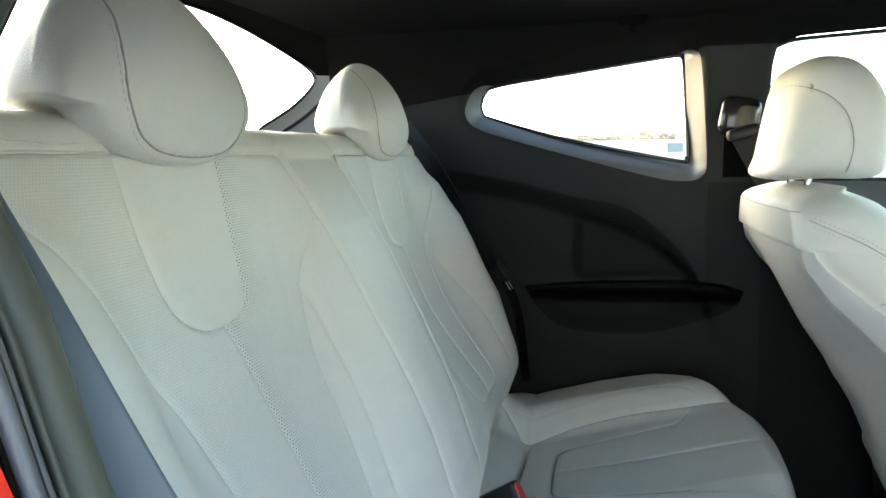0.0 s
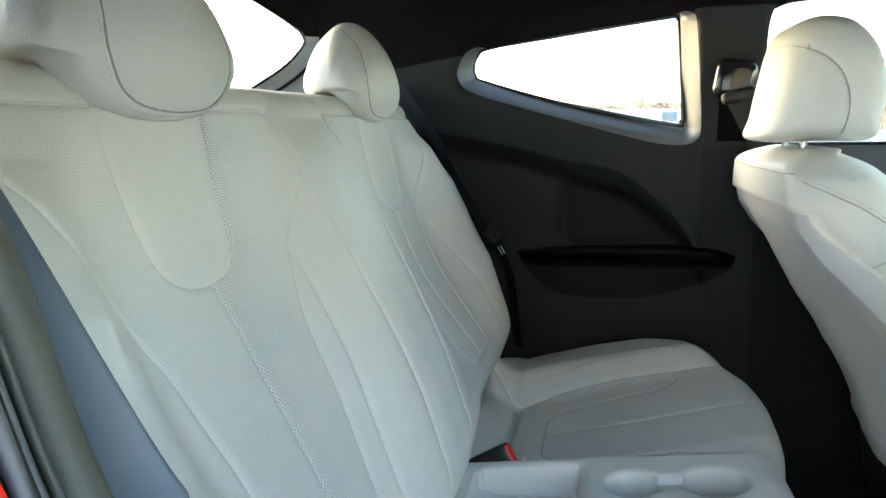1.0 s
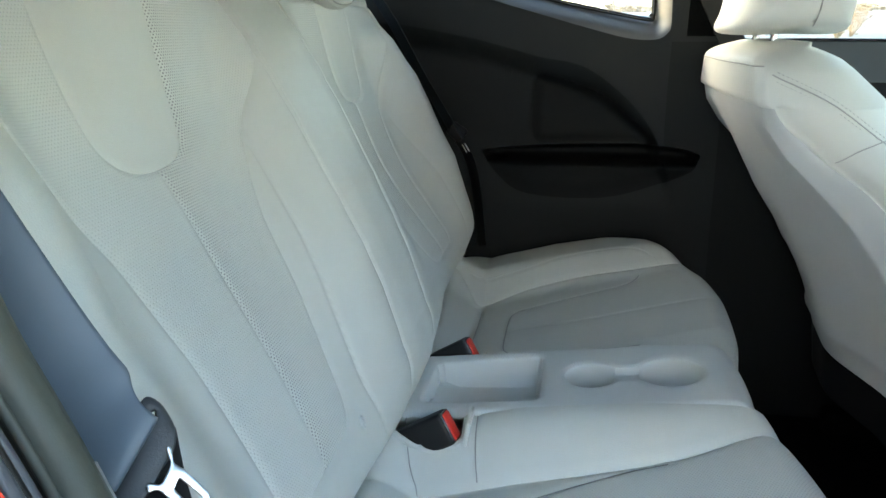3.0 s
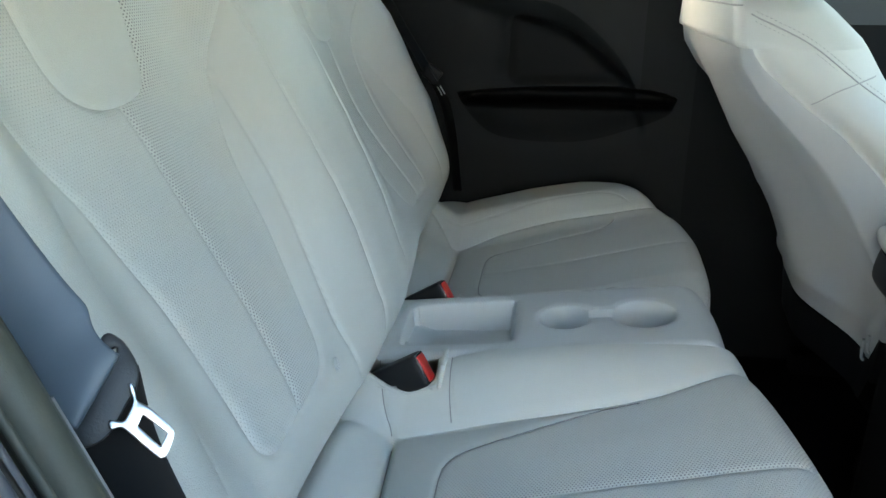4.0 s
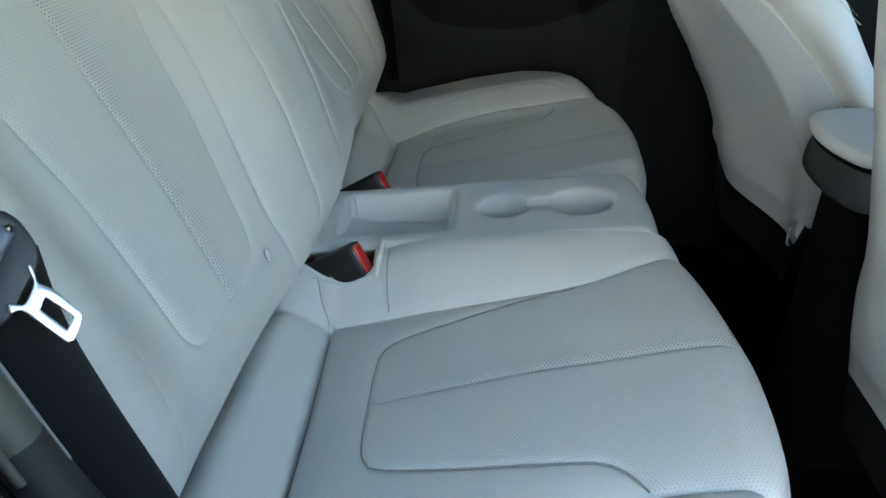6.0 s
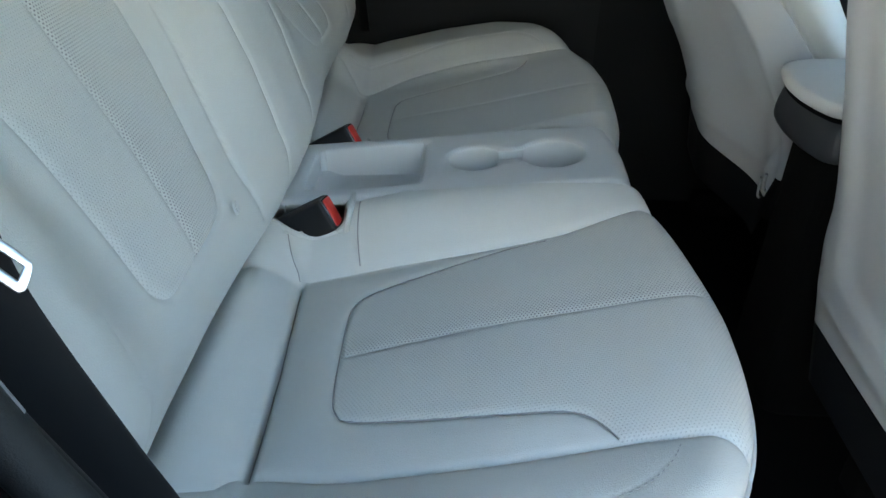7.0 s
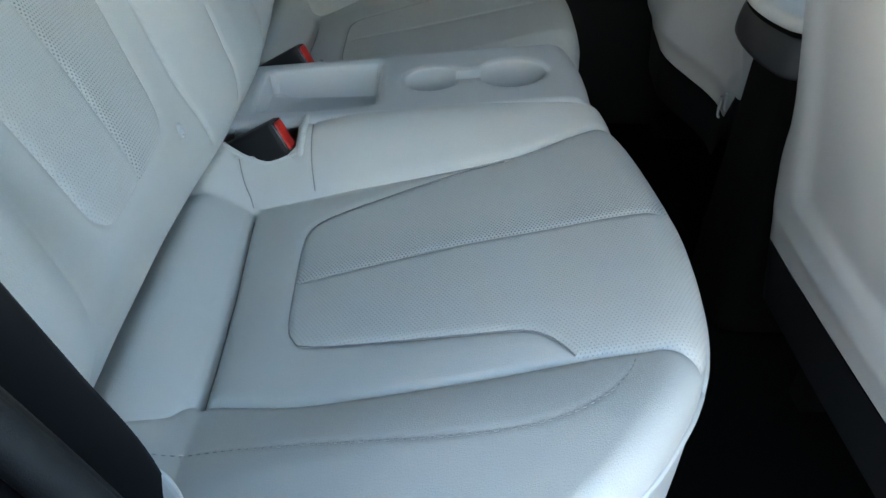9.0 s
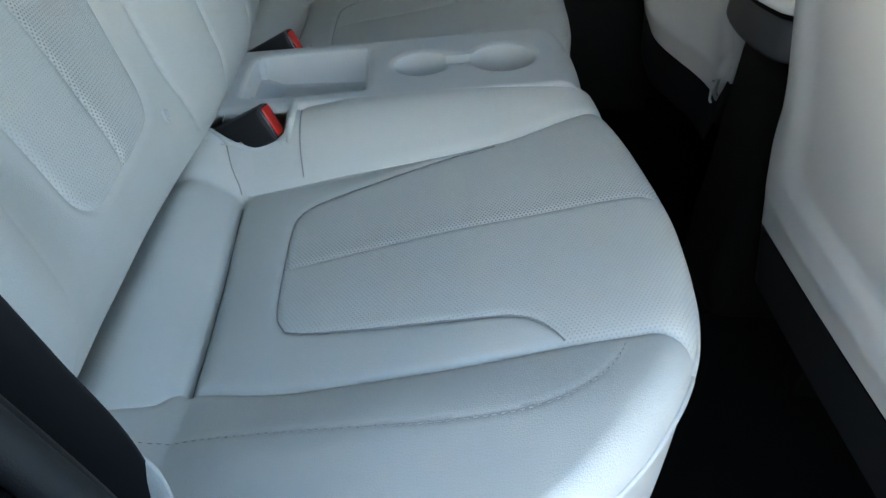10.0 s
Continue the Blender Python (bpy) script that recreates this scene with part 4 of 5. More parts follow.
    cut("border_panel", pts, faces, frame_ & ~hole, LEATHER, owner, uv)
    sk = skirt.reshape(-1, 3)
    fs = grid_faces(*skirt.shape[:2])
    face = mesh_object("front_face", sk, fs if sign > 0 else fs[:, ::-1], LEATHER, owner)
    ok = outer.reshape(-1, 3)
    fo = grid_faces(*outer.shape[:2])
    mesh_object("side_face", ok, fo if sign < 0 else fo[:, ::-1], LEATHER, owner)
    edge = skirt[0] + (0.0012, 0, -0.001)
    tube("piping", edge[::2], 0.0023, PIPING, face, 8)
    def on_skin(c, lift):
        out = []
        for a, b in c:
            d = (q[:, 0] - a) ** 2 + (q[:, 1] - b) ** 2
            k = np.argpartition(d, 6)[:6]
            w = 1 / (d[k] + 1e-8)
            out.append((a, sign * b, (pts[k, 2] * w).sum() / w.sum() + lift))
        return np.array(out)

    line = on_skin(C_STITCH + (0.0, 0.003), 0.0010)
    nor = np.tile((0.0, sign * 0.3, 1.0), (len(line), 1))
    stitches("stitching", line, nor, SEAM_PALE, bolster, 0.0062, 0.0034, 0.0009)
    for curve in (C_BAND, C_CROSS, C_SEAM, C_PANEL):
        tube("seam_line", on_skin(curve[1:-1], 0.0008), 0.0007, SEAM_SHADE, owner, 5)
    inner_edge = sheet_pts[:, 0]
    low = inner_edge.copy()
    low[:, 2] -= 0.13
    fi = grid_faces(2, len(inner_edge))
    mesh_object("inner_face", np.vstack([inner_edge, low]), fi if sign > 0 else fi[:, ::-1], LEATHER, owner)
    # dark pocket under the buckle
    bm = prism([(0.12, sign * 0.09), (0.240, sign * 0.09), (0.240, sign * 0.134), (0.12, sign * 0.134)], "z", 0.49, 0.545)
    part("buckle_well", bm, CARPET, owner, "dark buckle well", False)
    if sign < 0:
        part("well_wall", placed(rounded_box((0.006, 0.044, 0.075), 0.0028), pose(0.2385, sign * 0.108, 0.590, 0, 8, 0)), LEATHER, owner)
    rim = [(px, sign * ps) for px, ps in POCKET_HOLE[1:]]
    rim = spline(rim, 6)
    tube("well_rim", [(px, py, float(cushion_skin(np.array([px]), np.array([abs(py)]))[0]) - 0.003) for px, py in rim], 0.0035, LEATHER, inner_part, 8, "folded leather rim")
    return owner


def pocket_lining(owner):
    """Crumpled edge of the lining that hangs in the buckle pocket."""
    xs = np.linspace(0.150, 0.236, 40)
    path = np.c_[xs, -0.1235 + 0.002 * np.sin(xs * 210), cushion_skin(xs, np.full(40, 0.1235)) - 0.008 + 0.0035 * np.sin(xs * 260) * np.sin(xs * 90)]
    ribbon("pocket_lining", path, np.c_[0.25 * np.sin(xs * 300), np.full(40, 0.7), np.full(40, -0.6)], 0.014, 0.0012, LEATHER, owner, "crumpled leather edge in the buckle pocket")


near_cushion = cushion(-1, "pale grey leather rear seat cushion with perforated centre")
pocket_lining(near_cushion)
flap = spline([(0.205, -0.588, 0.655), (0.215, -0.588, 0.652), (0.222, -0.589, 0.640), (0.2255, -0.590, 0.620), (0.2265, -0.591, 0.60), (0.225, -0.591, 0.57)], 8)
turn = np.gradient(flap, axis=0)
ribbon("side_flap", flap, np.c_[-turn[:, 2], np.full(len(turn), 0.0002), turn[:, 0]], 0.018, 0.003, LEATHER, near_cushion, "folded leather flap by the belt")
cushion(1, "pale grey leather rear seat cushion beside the far wall")


# ---- centre tray with cup holders ----
def ring_curve(cx, cy, r, n=120):
    a = np.linspace(0, 2 * math.pi, n, endpoint=False)
    return np.c_[cx + r * np.cos(a), cy + r * np.sin(a)]


def tray_top_height(x, y):
    z = 0.630 + 0.117 * (x - 0.33)
    r = 0.010
    e = np.abs(y) - (0.086 - r)
    z = z - r + np.sqrt(np.clip(r * r - np.clip(e, 0, r) ** 2, 0, None))
    r = 0.035
    e = x - (0.572 - 0.9 * y * y - r)
    return z - r + np.sqrt(np.clip(r * r - np.clip(e, 0, r) ** 2, 0, None))


def hollow_part(name, curve, owner, steps, sheet_q, sheet_faces, bottom, opening=None):
    """A moulded hollow: wall rings from the lip down and a floor; steps: (inset, drop); bottom(x, y): depth of the floor."""
    t = np.roll(curve, -1, axis=0) - np.roll(curve, 1, axis=0)
    nrm = np.c_[t[:, 1], -t[:, 0]] / np.linalg.norm(t, axis=1)[:, None]
    cutaway = np.zeros(len(curve)) if opening is None else np.where(inside(curve, 0.92 * opening + 0.08 * opening.mean(0)), 0.0105, 0.0)
    top = tray_top_height(curve[:, 0], curve[:, 1]) - LIP
    rings = [np.c_[curve - nrm * a, top - np.maximum(b, cutaway)] for a, b in steps]
    wall = np.array(rings).reshape(-1, 3)
    fw = grid_faces(len(rings), len(curve), True)[:, ::-1]
    mid = sheet_q[sheet_faces].mean(1)
    ff = sheet_faces[inside(mid, curve)]
    used, inv = np.unique(ff, return_inverse=True)
    fx, fy = sheet_q[used].T
    floor_pts = np.c_[fx, fy, tray_top_height(fx, fy) - LIP - bottom(fx, fy)]
    tri = inv.reshape(-1, 3) + len(wall)
    return mesh_object(name, np.vstack([wall, floor_pts]), [tuple(f) for f in fw] + [tuple(f) for f in tri], CONSOLE, owner)


LIP = 0.0022


def centre_tray():
    owner = thing("centre_tray", "pale grey moulded tray with two cup holders between the rear seats", "console", (0.38, 0, 0.45))
    xs, ys = np.arange(0.120, 0.5741, 0.003), np.linspace(-0.086, 0.086, 64)
    g = np.stack(np.meshgrid(xs, ys, indexing="ij"), -1).reshape(-1, 2)
    bed = spline([(0.178, -0.044), (0.186, -0.056), (0.205, -0.060), (0.300, -0.060), (0.317, -0.056), (0.322, -0.044), (0.324, 0.048), (0.320, 0.060), (0.306, 0.065), (0.200, 0.062), (0.184, 0.056), (0.176, 0.044)], 6, True)
    cup1, cup2 = ring_curve(0.385, 0.002, 0.0345), ring_curve(0.481, 0.002, 0.0400)
    slot = spline([(0.405, -0.012), (0.43, -0.015), (0.455, -0.012), (0.455, 0.016), (0.43, 0.019), (0.405, 0.016)], 24, True)
    lines = [loop(bed), loop(cup1), loop(cup2), loop(slot)]
    q, faces = conform(g, grid_faces(len(xs), len(ys)), lines, 0.0007)
    x, y = q.T
    z = tray_top_height(x, y)
    near = np.min([near_curve(q, c)[0] for c in lines], axis=0)
    z = z - LIP * np.exp(-((near / 0.0028) ** 2))
    mid = q[faces].mean(1)
    holes = [inside(mid, c) for c in (bed, cup1, cup2, slot)]
    cut("tray_top", np.c_[x, y, z], faces, ~(holes[0] | holes[1] | holes[2] | holes[3]), CONSOLE, owner)
    def bed_depth(a, b):
        edge = near_curve(np.c_[a, b], loop(bed))[0]
        deep = 0.030 + 0.008 * step(-0.003, 0.003, b + 0.014 + 0.20 * (a - 0.20)) + 0.004 * step(0.20, 0.31, a) - 0.010 * step(0.215, 0.180, a)
        return deep - 0.003 * np.exp(-np.maximum(edge - 0.006, 0) / 0.003)

    def cup_depth(c):
        return lambda a, b: 0.064 - 0.006 * np.exp(-np.maximum(near_curve(np.c_[a, b], loop(c))[0] - 0.005, 0) / 0.004)

    hollow_part("tray_bed", bed, owner, [(0, 0), (0.0010, 0.0012), (0.0018, 0.004), (0.0045, 0.020), (0.0075, 0.036), (0.010, 0.045)], q, faces, bed_depth)
    for c in (cup1, cup2):
        hollow_part("cup_holder", c, owner, [(0, 0.0), (0.0004, 0.0006), (0.0010, 0.0020), (0.0012, 0.0040), (0.0022, 0.025), (0.0036, 0.052), (0.0038, 0.055), (0.006, 0.070)], q, faces, cup_depth(c), slot)
    pts = np.c_[x, y, tray_top_height(x, y) - 0.013]
    cut("cup_bridge", pts, faces, holes[3] & ~holes[1] & ~holes[2], CONSOLE, owner)
    part("bridge_base", placed(rounded_box((0.033, 0.036, 0.004), 0.001), pose(0.4300, 0.002, 0.6250, 0, -6.7, 0)), CONSOLE, owner)
    walls = [p for p in slot if np.hypot(p[0] - 0.385, p[1] - 0.002) > 0.0325 and np.hypot(p[0] - 0.481, p[1] - 0.002) > 0.0378]
    for sg in (-1, 1):
        w = np.array(sorted([tuple(p) for p in walls if (p[1] - 0.002) * sg > 0]))
        top = np.c_[w, tray_top_height(w[:, 0], w[:, 1]) - LIP]
        low = top - (0, 0, 0.012)
        mesh_object("bridge_wall", np.vstack([top, low]), grid_faces(2, len(w)), CONSOLE, owner)
    P3 = np.c_[g, tray_top_height(g[:, 0], g[:, 1])].reshape(len(xs), len(ys), 3)
    for sgn, edge in ((-1, P3[:, 0]), (1, P3[:, -1])):
        low = edge.copy()
        low[:, 2] = 0.46
        f = grid_faces(2, len(edge))
        mesh_object("tray_side", np.vstack([edge, low]), f if sgn > 0 else f[:, ::-1], CONSOLE, owner)
    edge = P3[-1]
    low = edge.copy()
    low[:, 2] = 0.42
    low[:, 0] -= 0.03
    mesh_object("tray_front", np.vstack([edge, low]), grid_faces(2, len(edge)), CONSOLE, owner)


centre_tray()


# ---- belt buckles ----
def buckle(y, label):
    owner = thing("belt_buckle", label, "buckle", (0.19, y, 0.58), "belt buckles")
    body = part("body", placed(rounded_box((0.085, 0.026, 0.040), 0.005), pose(0, 0, 0)), BLACK, owner)
    red = part("release_button", placed(rounded_box((0.008, 0.018, 0.034), 0.003), pose(0.0415, 0, 0)), RED_PLASTIC, owner, "red release button")
    slot = part("slot", placed(rounded_box((0.006, 0.0215, 0.037), 0.002), pose(0.0405, 0.0, 0)), GLOSS_BLACK, owner)
    stalk = part("stalk", placed(rounded_box((0.06, 0.020, 0.028), 0.004), pose(-0.06, 0, 0.0)), BLACK, owner)
    m = pose(0.186, y, 0.5935, -8, -32, -8)
    for o in (body, red, slot, stalk):
        o.matrix_local = Matrix.Translation(-owner.location) @ m
    return owner


buckle(-0.112, "black belt buckle with red button in a seat well")
buckle(0.104, "black belt buckle with red button by the tray")


# ---- seat belts ----
def plate(outline, thick, soft, hole=None):
    """A flat plate of an outline (a, b) in its own plane with softened rims, and a hole if given."""
    bm = bmesh.new()
    loops = []
    for ring, grow in ((outline, 1.0),) if hole is None else ((outline, 1.0), (hole, -1.0)):
        ring = np.asarray(ring, float)
        area = np.sum(ring[:, 0] * np.roll(ring[:, 1], -1) - np.roll(ring[:, 0], -1) * ring[:, 1])
        ring = ring if area > 0 else ring[::-1]
        levels = [(-thick / 2, soft), (-thick / 2 + soft * 0.3, soft * 0.3), (-thick / 2 + soft, 0.0), (thick / 2 - soft, 0.0), (thick / 2 - soft * 0.3, soft * 0.3), (thick / 2, soft)]
        rows = [[bm.verts.new((p[0], p[1], d)) for p in widened(ring, -inset * grow)] for d, inset in levels]
        for r0, r1 in zip(rows, rows[1:]):
            for k in range(len(ring)):
                bm.faces.new((r0[k], r0[(k + 1) % len(ring)], r1[(k + 1) % len(ring)], r1[k]))
        loops.append(rows)
    for side in (0, -1):
        es = [bm.edges.get((rows[side][k], rows[side][(k + 1) % len(rows[side])])) for rows in loops for k in range(len(rows[side]))]
        bmesh.ops.triangle_fill(bm, use_beauty=True, edges=es)
    return bm


BELT_U, BELT_V, BELT_N = Vector((0.887, 0.413, -0.206)), Vector((-0.063, 0.550, 0.833)), Vector((0.458, -0.726, 0.514))
BELT_AT = Vector((0.160, -0.616, 0.876))


def on_belt(a, b, lift=0.0):
    return BELT_AT + BELT_U * a + BELT_V * b + BELT_N * lift


def belt_pose(lift):
    return Matrix.Translation(on_belt(0, 0, lift)) @ Matrix((BELT_U, BELT_V, BELT_N)).transposed().to_4x4()


def near_belt():
    owner = thing("seat_belt", "slate blue woven seat belt with steel tongue beside the seat", "seat belt", (0.17, -0.61, 0.6), "seat belts")
    up = spline([(-0.045, -0.61, 1.20), (0.005, -0.612, 1.118), (0.034, -0.614, 1.066), (0.062, -0.615, 1.020), (0.114, -0.616, 0.929), (0.136, -0.618, 0.900), on_belt(-0.0055, 0.0030, 0.0050), on_belt(-0.0035, 0.0024, 0.0005)], 8)
    turn = step(0.905, 0.884, up[:, 2])[:, None]
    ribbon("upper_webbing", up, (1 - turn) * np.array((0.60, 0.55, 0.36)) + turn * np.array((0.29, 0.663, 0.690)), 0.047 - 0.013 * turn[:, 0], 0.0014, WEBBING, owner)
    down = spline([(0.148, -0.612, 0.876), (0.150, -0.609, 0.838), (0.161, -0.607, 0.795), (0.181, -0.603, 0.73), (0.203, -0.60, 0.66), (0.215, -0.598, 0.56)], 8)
    # Same strap as above; its shade is put into a near-black colour.
    ribbon("lower_webbing", down, np.tile((0.75, 0.45, 0.25), (len(down), 1)), 0.047, 0.0014, WEBBING_DARK, owner, "folded webbing, coloured near-black for its shade")
    outline = spline([(-0.0035, 0.0255), (0.0030, 0.0243), (0.0085, 0.0181), (0.0120, 0.0112), (0.0118, 0.0030), (0.0085, -0.0040), (0.0042, -0.0146), (-0.0007, -0.0200), (-0.0070, -0.0220), (-0.0121, -0.0176), (-0.0165, -0.0086), (-0.0145, -0.0020), (-0.0085, 0.0120)], 6, True)
    slot = spline([(0.0020, 0.0182), (0.0004, 0.0190), (-0.0060, 0.0070), (-0.0120, -0.0086), (-0.0108, -0.0104), (-0.0092, -0.0098), (-0.0030, 0.0040)], 5, True)
    g = part("guide", plate(outline, 0.0060, 0.0018, slot), GUIDE, owner, "charcoal plastic belt guide")
    g.matrix_local = Matrix.Translation(-owner.location) @ belt_pose(0.0)
    for a, b in ((0.0022, 0.0166), (-0.0139, -0.0076)):
        tip = part("rivet", placed(rounded_box((0.0016, 0.0016, 0.0012), 0.0005), belt_pose(0.0032) @ Matrix.Translation((a, b, 0.0))), CONSOLE, owner)
    outer = spline([(0.0088, 0.0043), (0.0102, 0.0048), (0.0117, 0.0010), (0.0131, -0.0024), (0.0184, -0.0051), (0.0265, -0.0119), (0.0288, -0.0145), (0.0288, -0.0183), (0.0270, -0.0245), (0.0252, -0.0258), (0.0228, -0.0254), (0.0130, -0.0176), (0.0084, -0.0140), (0.0060, -0.0136), (0.0037, -0.0145), (0.0023, -0.0120), (0.0036, -0.0105), (0.0080, -0.0109), (0.0098, -0.0075), (0.0112, -0.0026), (0.0098, 0.0012)], 4, True)
    window = spline([(0.0154, -0.0086), (0.0170, -0.0092), (0.0252, -0.0154), (0.0257, -0.0164), (0.0240, -0.0206), (0.0232, -0.0206), (0.0147, -0.0134), (0.0143, -0.0122)], 4, True)
    t = part("tongue", plate(outer, 0.0022, 0.0006, window), STEEL, owner, "bright steel belt tongue")
    t.matrix_local = Matrix.Translation(-owner.location) @ belt_pose(0.0042)


WEBBING_DARK = grained("dark_webbing", (0.0055, 0.006, 0.0068), (0.009, 0.0095, 0.0105), 0.6, 1500, 0.3, 0.0003, 0.25)
near_belt()


WEBBING_SLATE = grained("slate_webbing", (0.018, 0.022, 0.026), (0.026, 0.031, 0.036), 0.55, 1500, 0.3, 0.0003, 0.3)


def far_belt():
    owner = thing("seat_belt", "black woven seat belt hanging beside the far seat", "seat belt", (0.1, 0.6, 0.6), "seat belts")
    up = spline([(-0.06, 0.60, 1.16), (0.0, 0.605, 1.07), (0.06, 0.61, 0.96), (0.12, 0.612, 0.86), (0.16, 0.615, 0.78), (0.18, 0.615, 0.62)], 8)
    high, low = up[:27], up[26:]
    ribbon("upper_webbing", high, np.tile((0.45, -0.8, 0.25), (len(high), 1)), 0.047, 0.0014, WEBBING_SLATE, owner)
    # Lower run of the slate strap, darkened in colour for shade.
    ribbon("lower_webbing", low, np.tile((0.45, -0.8, 0.25), (len(low), 1)), 0.047, 0.0014, WEBBING_DARK, owner, "folded webbing, coloured near-black for its shade")
    b = part("guide", placed(rounded_box((0.035, 0.012, 0.03), 0.005), pose(0.128, 0.606, 0.858, 0, 35, 0)), BLACK, owner)
    for k in (0.0, 0.0055):
        part("tongue", placed(rounded_box((0.0022, 0.003, 0.019), 0.0009), pose(0.144 + k, 0.598, 0.826 + 0.4 * k, 0, -30, 0)), STEEL, owner, "bright steel belt tongue")


far_belt()


def pillar_belt():
    owner = thing("belt_anchor", "black belt anchor cover on the door pillar", "seat belt", (0.585, 0.63, 1.10))
    part("cover", placed(rounded_box((0.075, 0.04, 0.075), 0.018, 4), pose(0.585, 0.622, 1.155, 0, 8, 0)), GLOSS_BLACK, owner)
    part("guide_loop", placed(rounded_box((0.06, 0.03, 0.022), 0.008), pose(0.590, 0.602, 1.125, 0, -14, 0)), BLACK, owner)
    down = spline([(0.592, 0.615, 1.12), (0.618, 0.615, 1.07), (0.65, 0.618, 1.01), (0.70, 0.622, 0.93), (0.76, 0.625, 0.84), (0.80, 0.63, 0.70)], 8)
    ribbon("webbing", down, np.tile((0.95, 0.1, 0.2), (len(down), 1)), 0.047, 0.0014, WEBBING_DARK, owner)


pillar_belt()


# ---- front seats ----
def front_seat(yc, label, levels, corner, bulge, hollow, skew, fold):
    """levels: heights; corner: where the back's side edge stands at them; bulge: how far the middle of the back stands behind it."""
    owner = thing("front_seat", label, "car seat", (0.95, yc, 0.285), "front seats")
    zz = np.r_[np.linspace(levels[0], 0.955, 56), np.linspace(0.960, 1.036, 14)]
    rows = []
    for z in zz:
        cap = z > 0.957
        xb, bu = np.interp(z, levels, corner), np.interp(z, levels, bulge)
        hw = np.interp(z, [levels[0], levels[0] + 0.05, 0.70, 0.86, 0.955, 1.0, 1.025, 1.036], [0.222, 0.232, 0.232, 0.228, 0.215, 0.195, 0.165, 0.13])
        hw += 0.0 if fold else 0.014 * float(step(0.70, 0.60, np.array(z)))
        v = np.linspace(-1, 1, 49)
        x = xb - bu * ((1 - step(0.12, 0.80, np.abs(v))) if fold else (1 - np.abs(v) ** 2.2))
        if cap:
            x = x - 0.006 + 0.05 * max(0.0, (z - 1.01) / 0.026) ** 2
        elif fold:
            x = x + hollow * np.sin(np.clip((0.985 - np.abs(v)) / 0.30, 0, 1) * math.pi) * step(levels[0] + 0.10, levels[0] + 0.22, z) * step(0.955, 0.86, z)
            x = x - 0.006 * np.exp(-(((z - levels[0] - 0.052) / 0.016) ** 2)) * step(0.97, 0.85, np.abs(v))
        else:
            x = x - 0.006 * np.exp(-(((z - levels[0] - 0.045) / 0.014) ** 2)) * step(1.0, 0.93, np.abs(v))
            x = x + hollow * step(0.86, 0.66, np.abs(v)) * step(levels[0] + (0.07 if yc < 0 else 0.01), levels[0] + (0.105 if yc < 0 else 0.16), z) * step(0.945, 0.86, z)
        rear = np.c_[x, yc + hw * v]
        xa = x[-1] + (float(np.interp(z, [0.5, 0.727, 0.80, 0.85, 0.91, 0.95, 1.036], [0.080, 0.073, 0.064, 0.060, 0.034, 0.012, 0.012])) if fold else 0.066)
        xf = max(np.interp(z, [0.50, 0.60, 0.70, 0.80, 0.86, 0.92, 0.966, 1.015, 1.036], [0.99, 0.98, 0.94, 0.87, 0.83, 0.785, 0.755, 0.705, 0.66]) + (corner[-1] - 0.590), xa + 0.03)
        out = []
        for sg in (1, -1):
            fl = np.linspace(0, 1, 10)[1:]
            flange = np.c_[x[-1] + (xa - x[-1]) * fl, yc + sg * (hw + 0.016 * np.sin(fl * 1.57))]
            sd = np.linspace(0, 1, 20)[1:]
            dent = 0.0 if cap else 0.012
            side = np.c_[xa + (xf - xa) * sd, yc + sg * (hw + 0.016 - dent * np.exp(-sd * 12) * 1.6 + 0.012 * np.sin(sd * math.pi) - 0.045 * sd ** 4)]
            out.append(np.vstack([flange, side]))
        fr = np.linspace(1, -1, 26)[1:-1]
        half_f = hw + 0.016 - 0.045
        front = np.c_[np.full(24, xf) + 0.02 * np.abs(fr) ** 2 * 0 + 0.004, yc + half_f * fr]
        ring = np.vstack([rear, out[0], front, out[1][::-1]])
        rows.append(np.c_[ring, np.full(len(ring), z)])
    pts = np.array(rows)
    inner = -1 if yc > 0 else 1
    low = np.clip((levels[0] + 0.22 - pts[:, :, 2]) / 0.22, 0, 1)
    off = np.clip(0.5 - inner * (pts[:, :, 1] - yc) / 0.46, 0, 1)
    pts[:, :, 2] += low * skew * (off + 0.42 * step(0.085, 0.03, off))
    m = pts.shape[1]
    flat = pts.reshape(-1, 3)
    faces = grid_faces(len(zz), m, True)
    col, lev = np.tile(np.arange(m), len(zz) - 1), np.repeat(np.arange(len(zz) - 1), m)
    edge = 48 + 9
    back = (col < edge) | (col >= m - 9)
    shell = lev < 55
    cut("back_shell", flat, faces, back & shell, SHELL, owner, None, "smooth pale seat back shell")
    cut("side_cover", flat, faces, ~back & shell, LEATHER, owner)
    shoulder = cut("shoulder_cover", flat, faces, ~shell, LEATHER, owner)
    mesh_object("top_cap", np.vstack([pts[-1], [pts[-1].mean(0) + (0, 0, 0.004)]]), [(k, (k + 1) % m, m) for k in range(m)], LEATHER, owner)
    mesh_object("bottom_cap", np.vstack([pts[0], [pts[0].mean(0)]]), [((k + 1) % m, k, m) for k in range(m)], BLACK, owner)
    hem = pts[0].copy()
    low = hem + (0, 0, -0.075)
    low[:, :2] = np.array([low[:, 0].mean(), yc]) + (low[:, :2] - np.array([low[:, 0].mean(), yc])) * 0.93
    mesh_object("valance", np.vstack([low, hem - (0, 0, 0.002)]), grid_faces(2, m, True), BLACK, owner, None, True, "black plastic seat base")
    # sewn seams along the inner shoulder
    sg = -1 if yc > 0 else 1
    dx = corner[-1] - 0.590
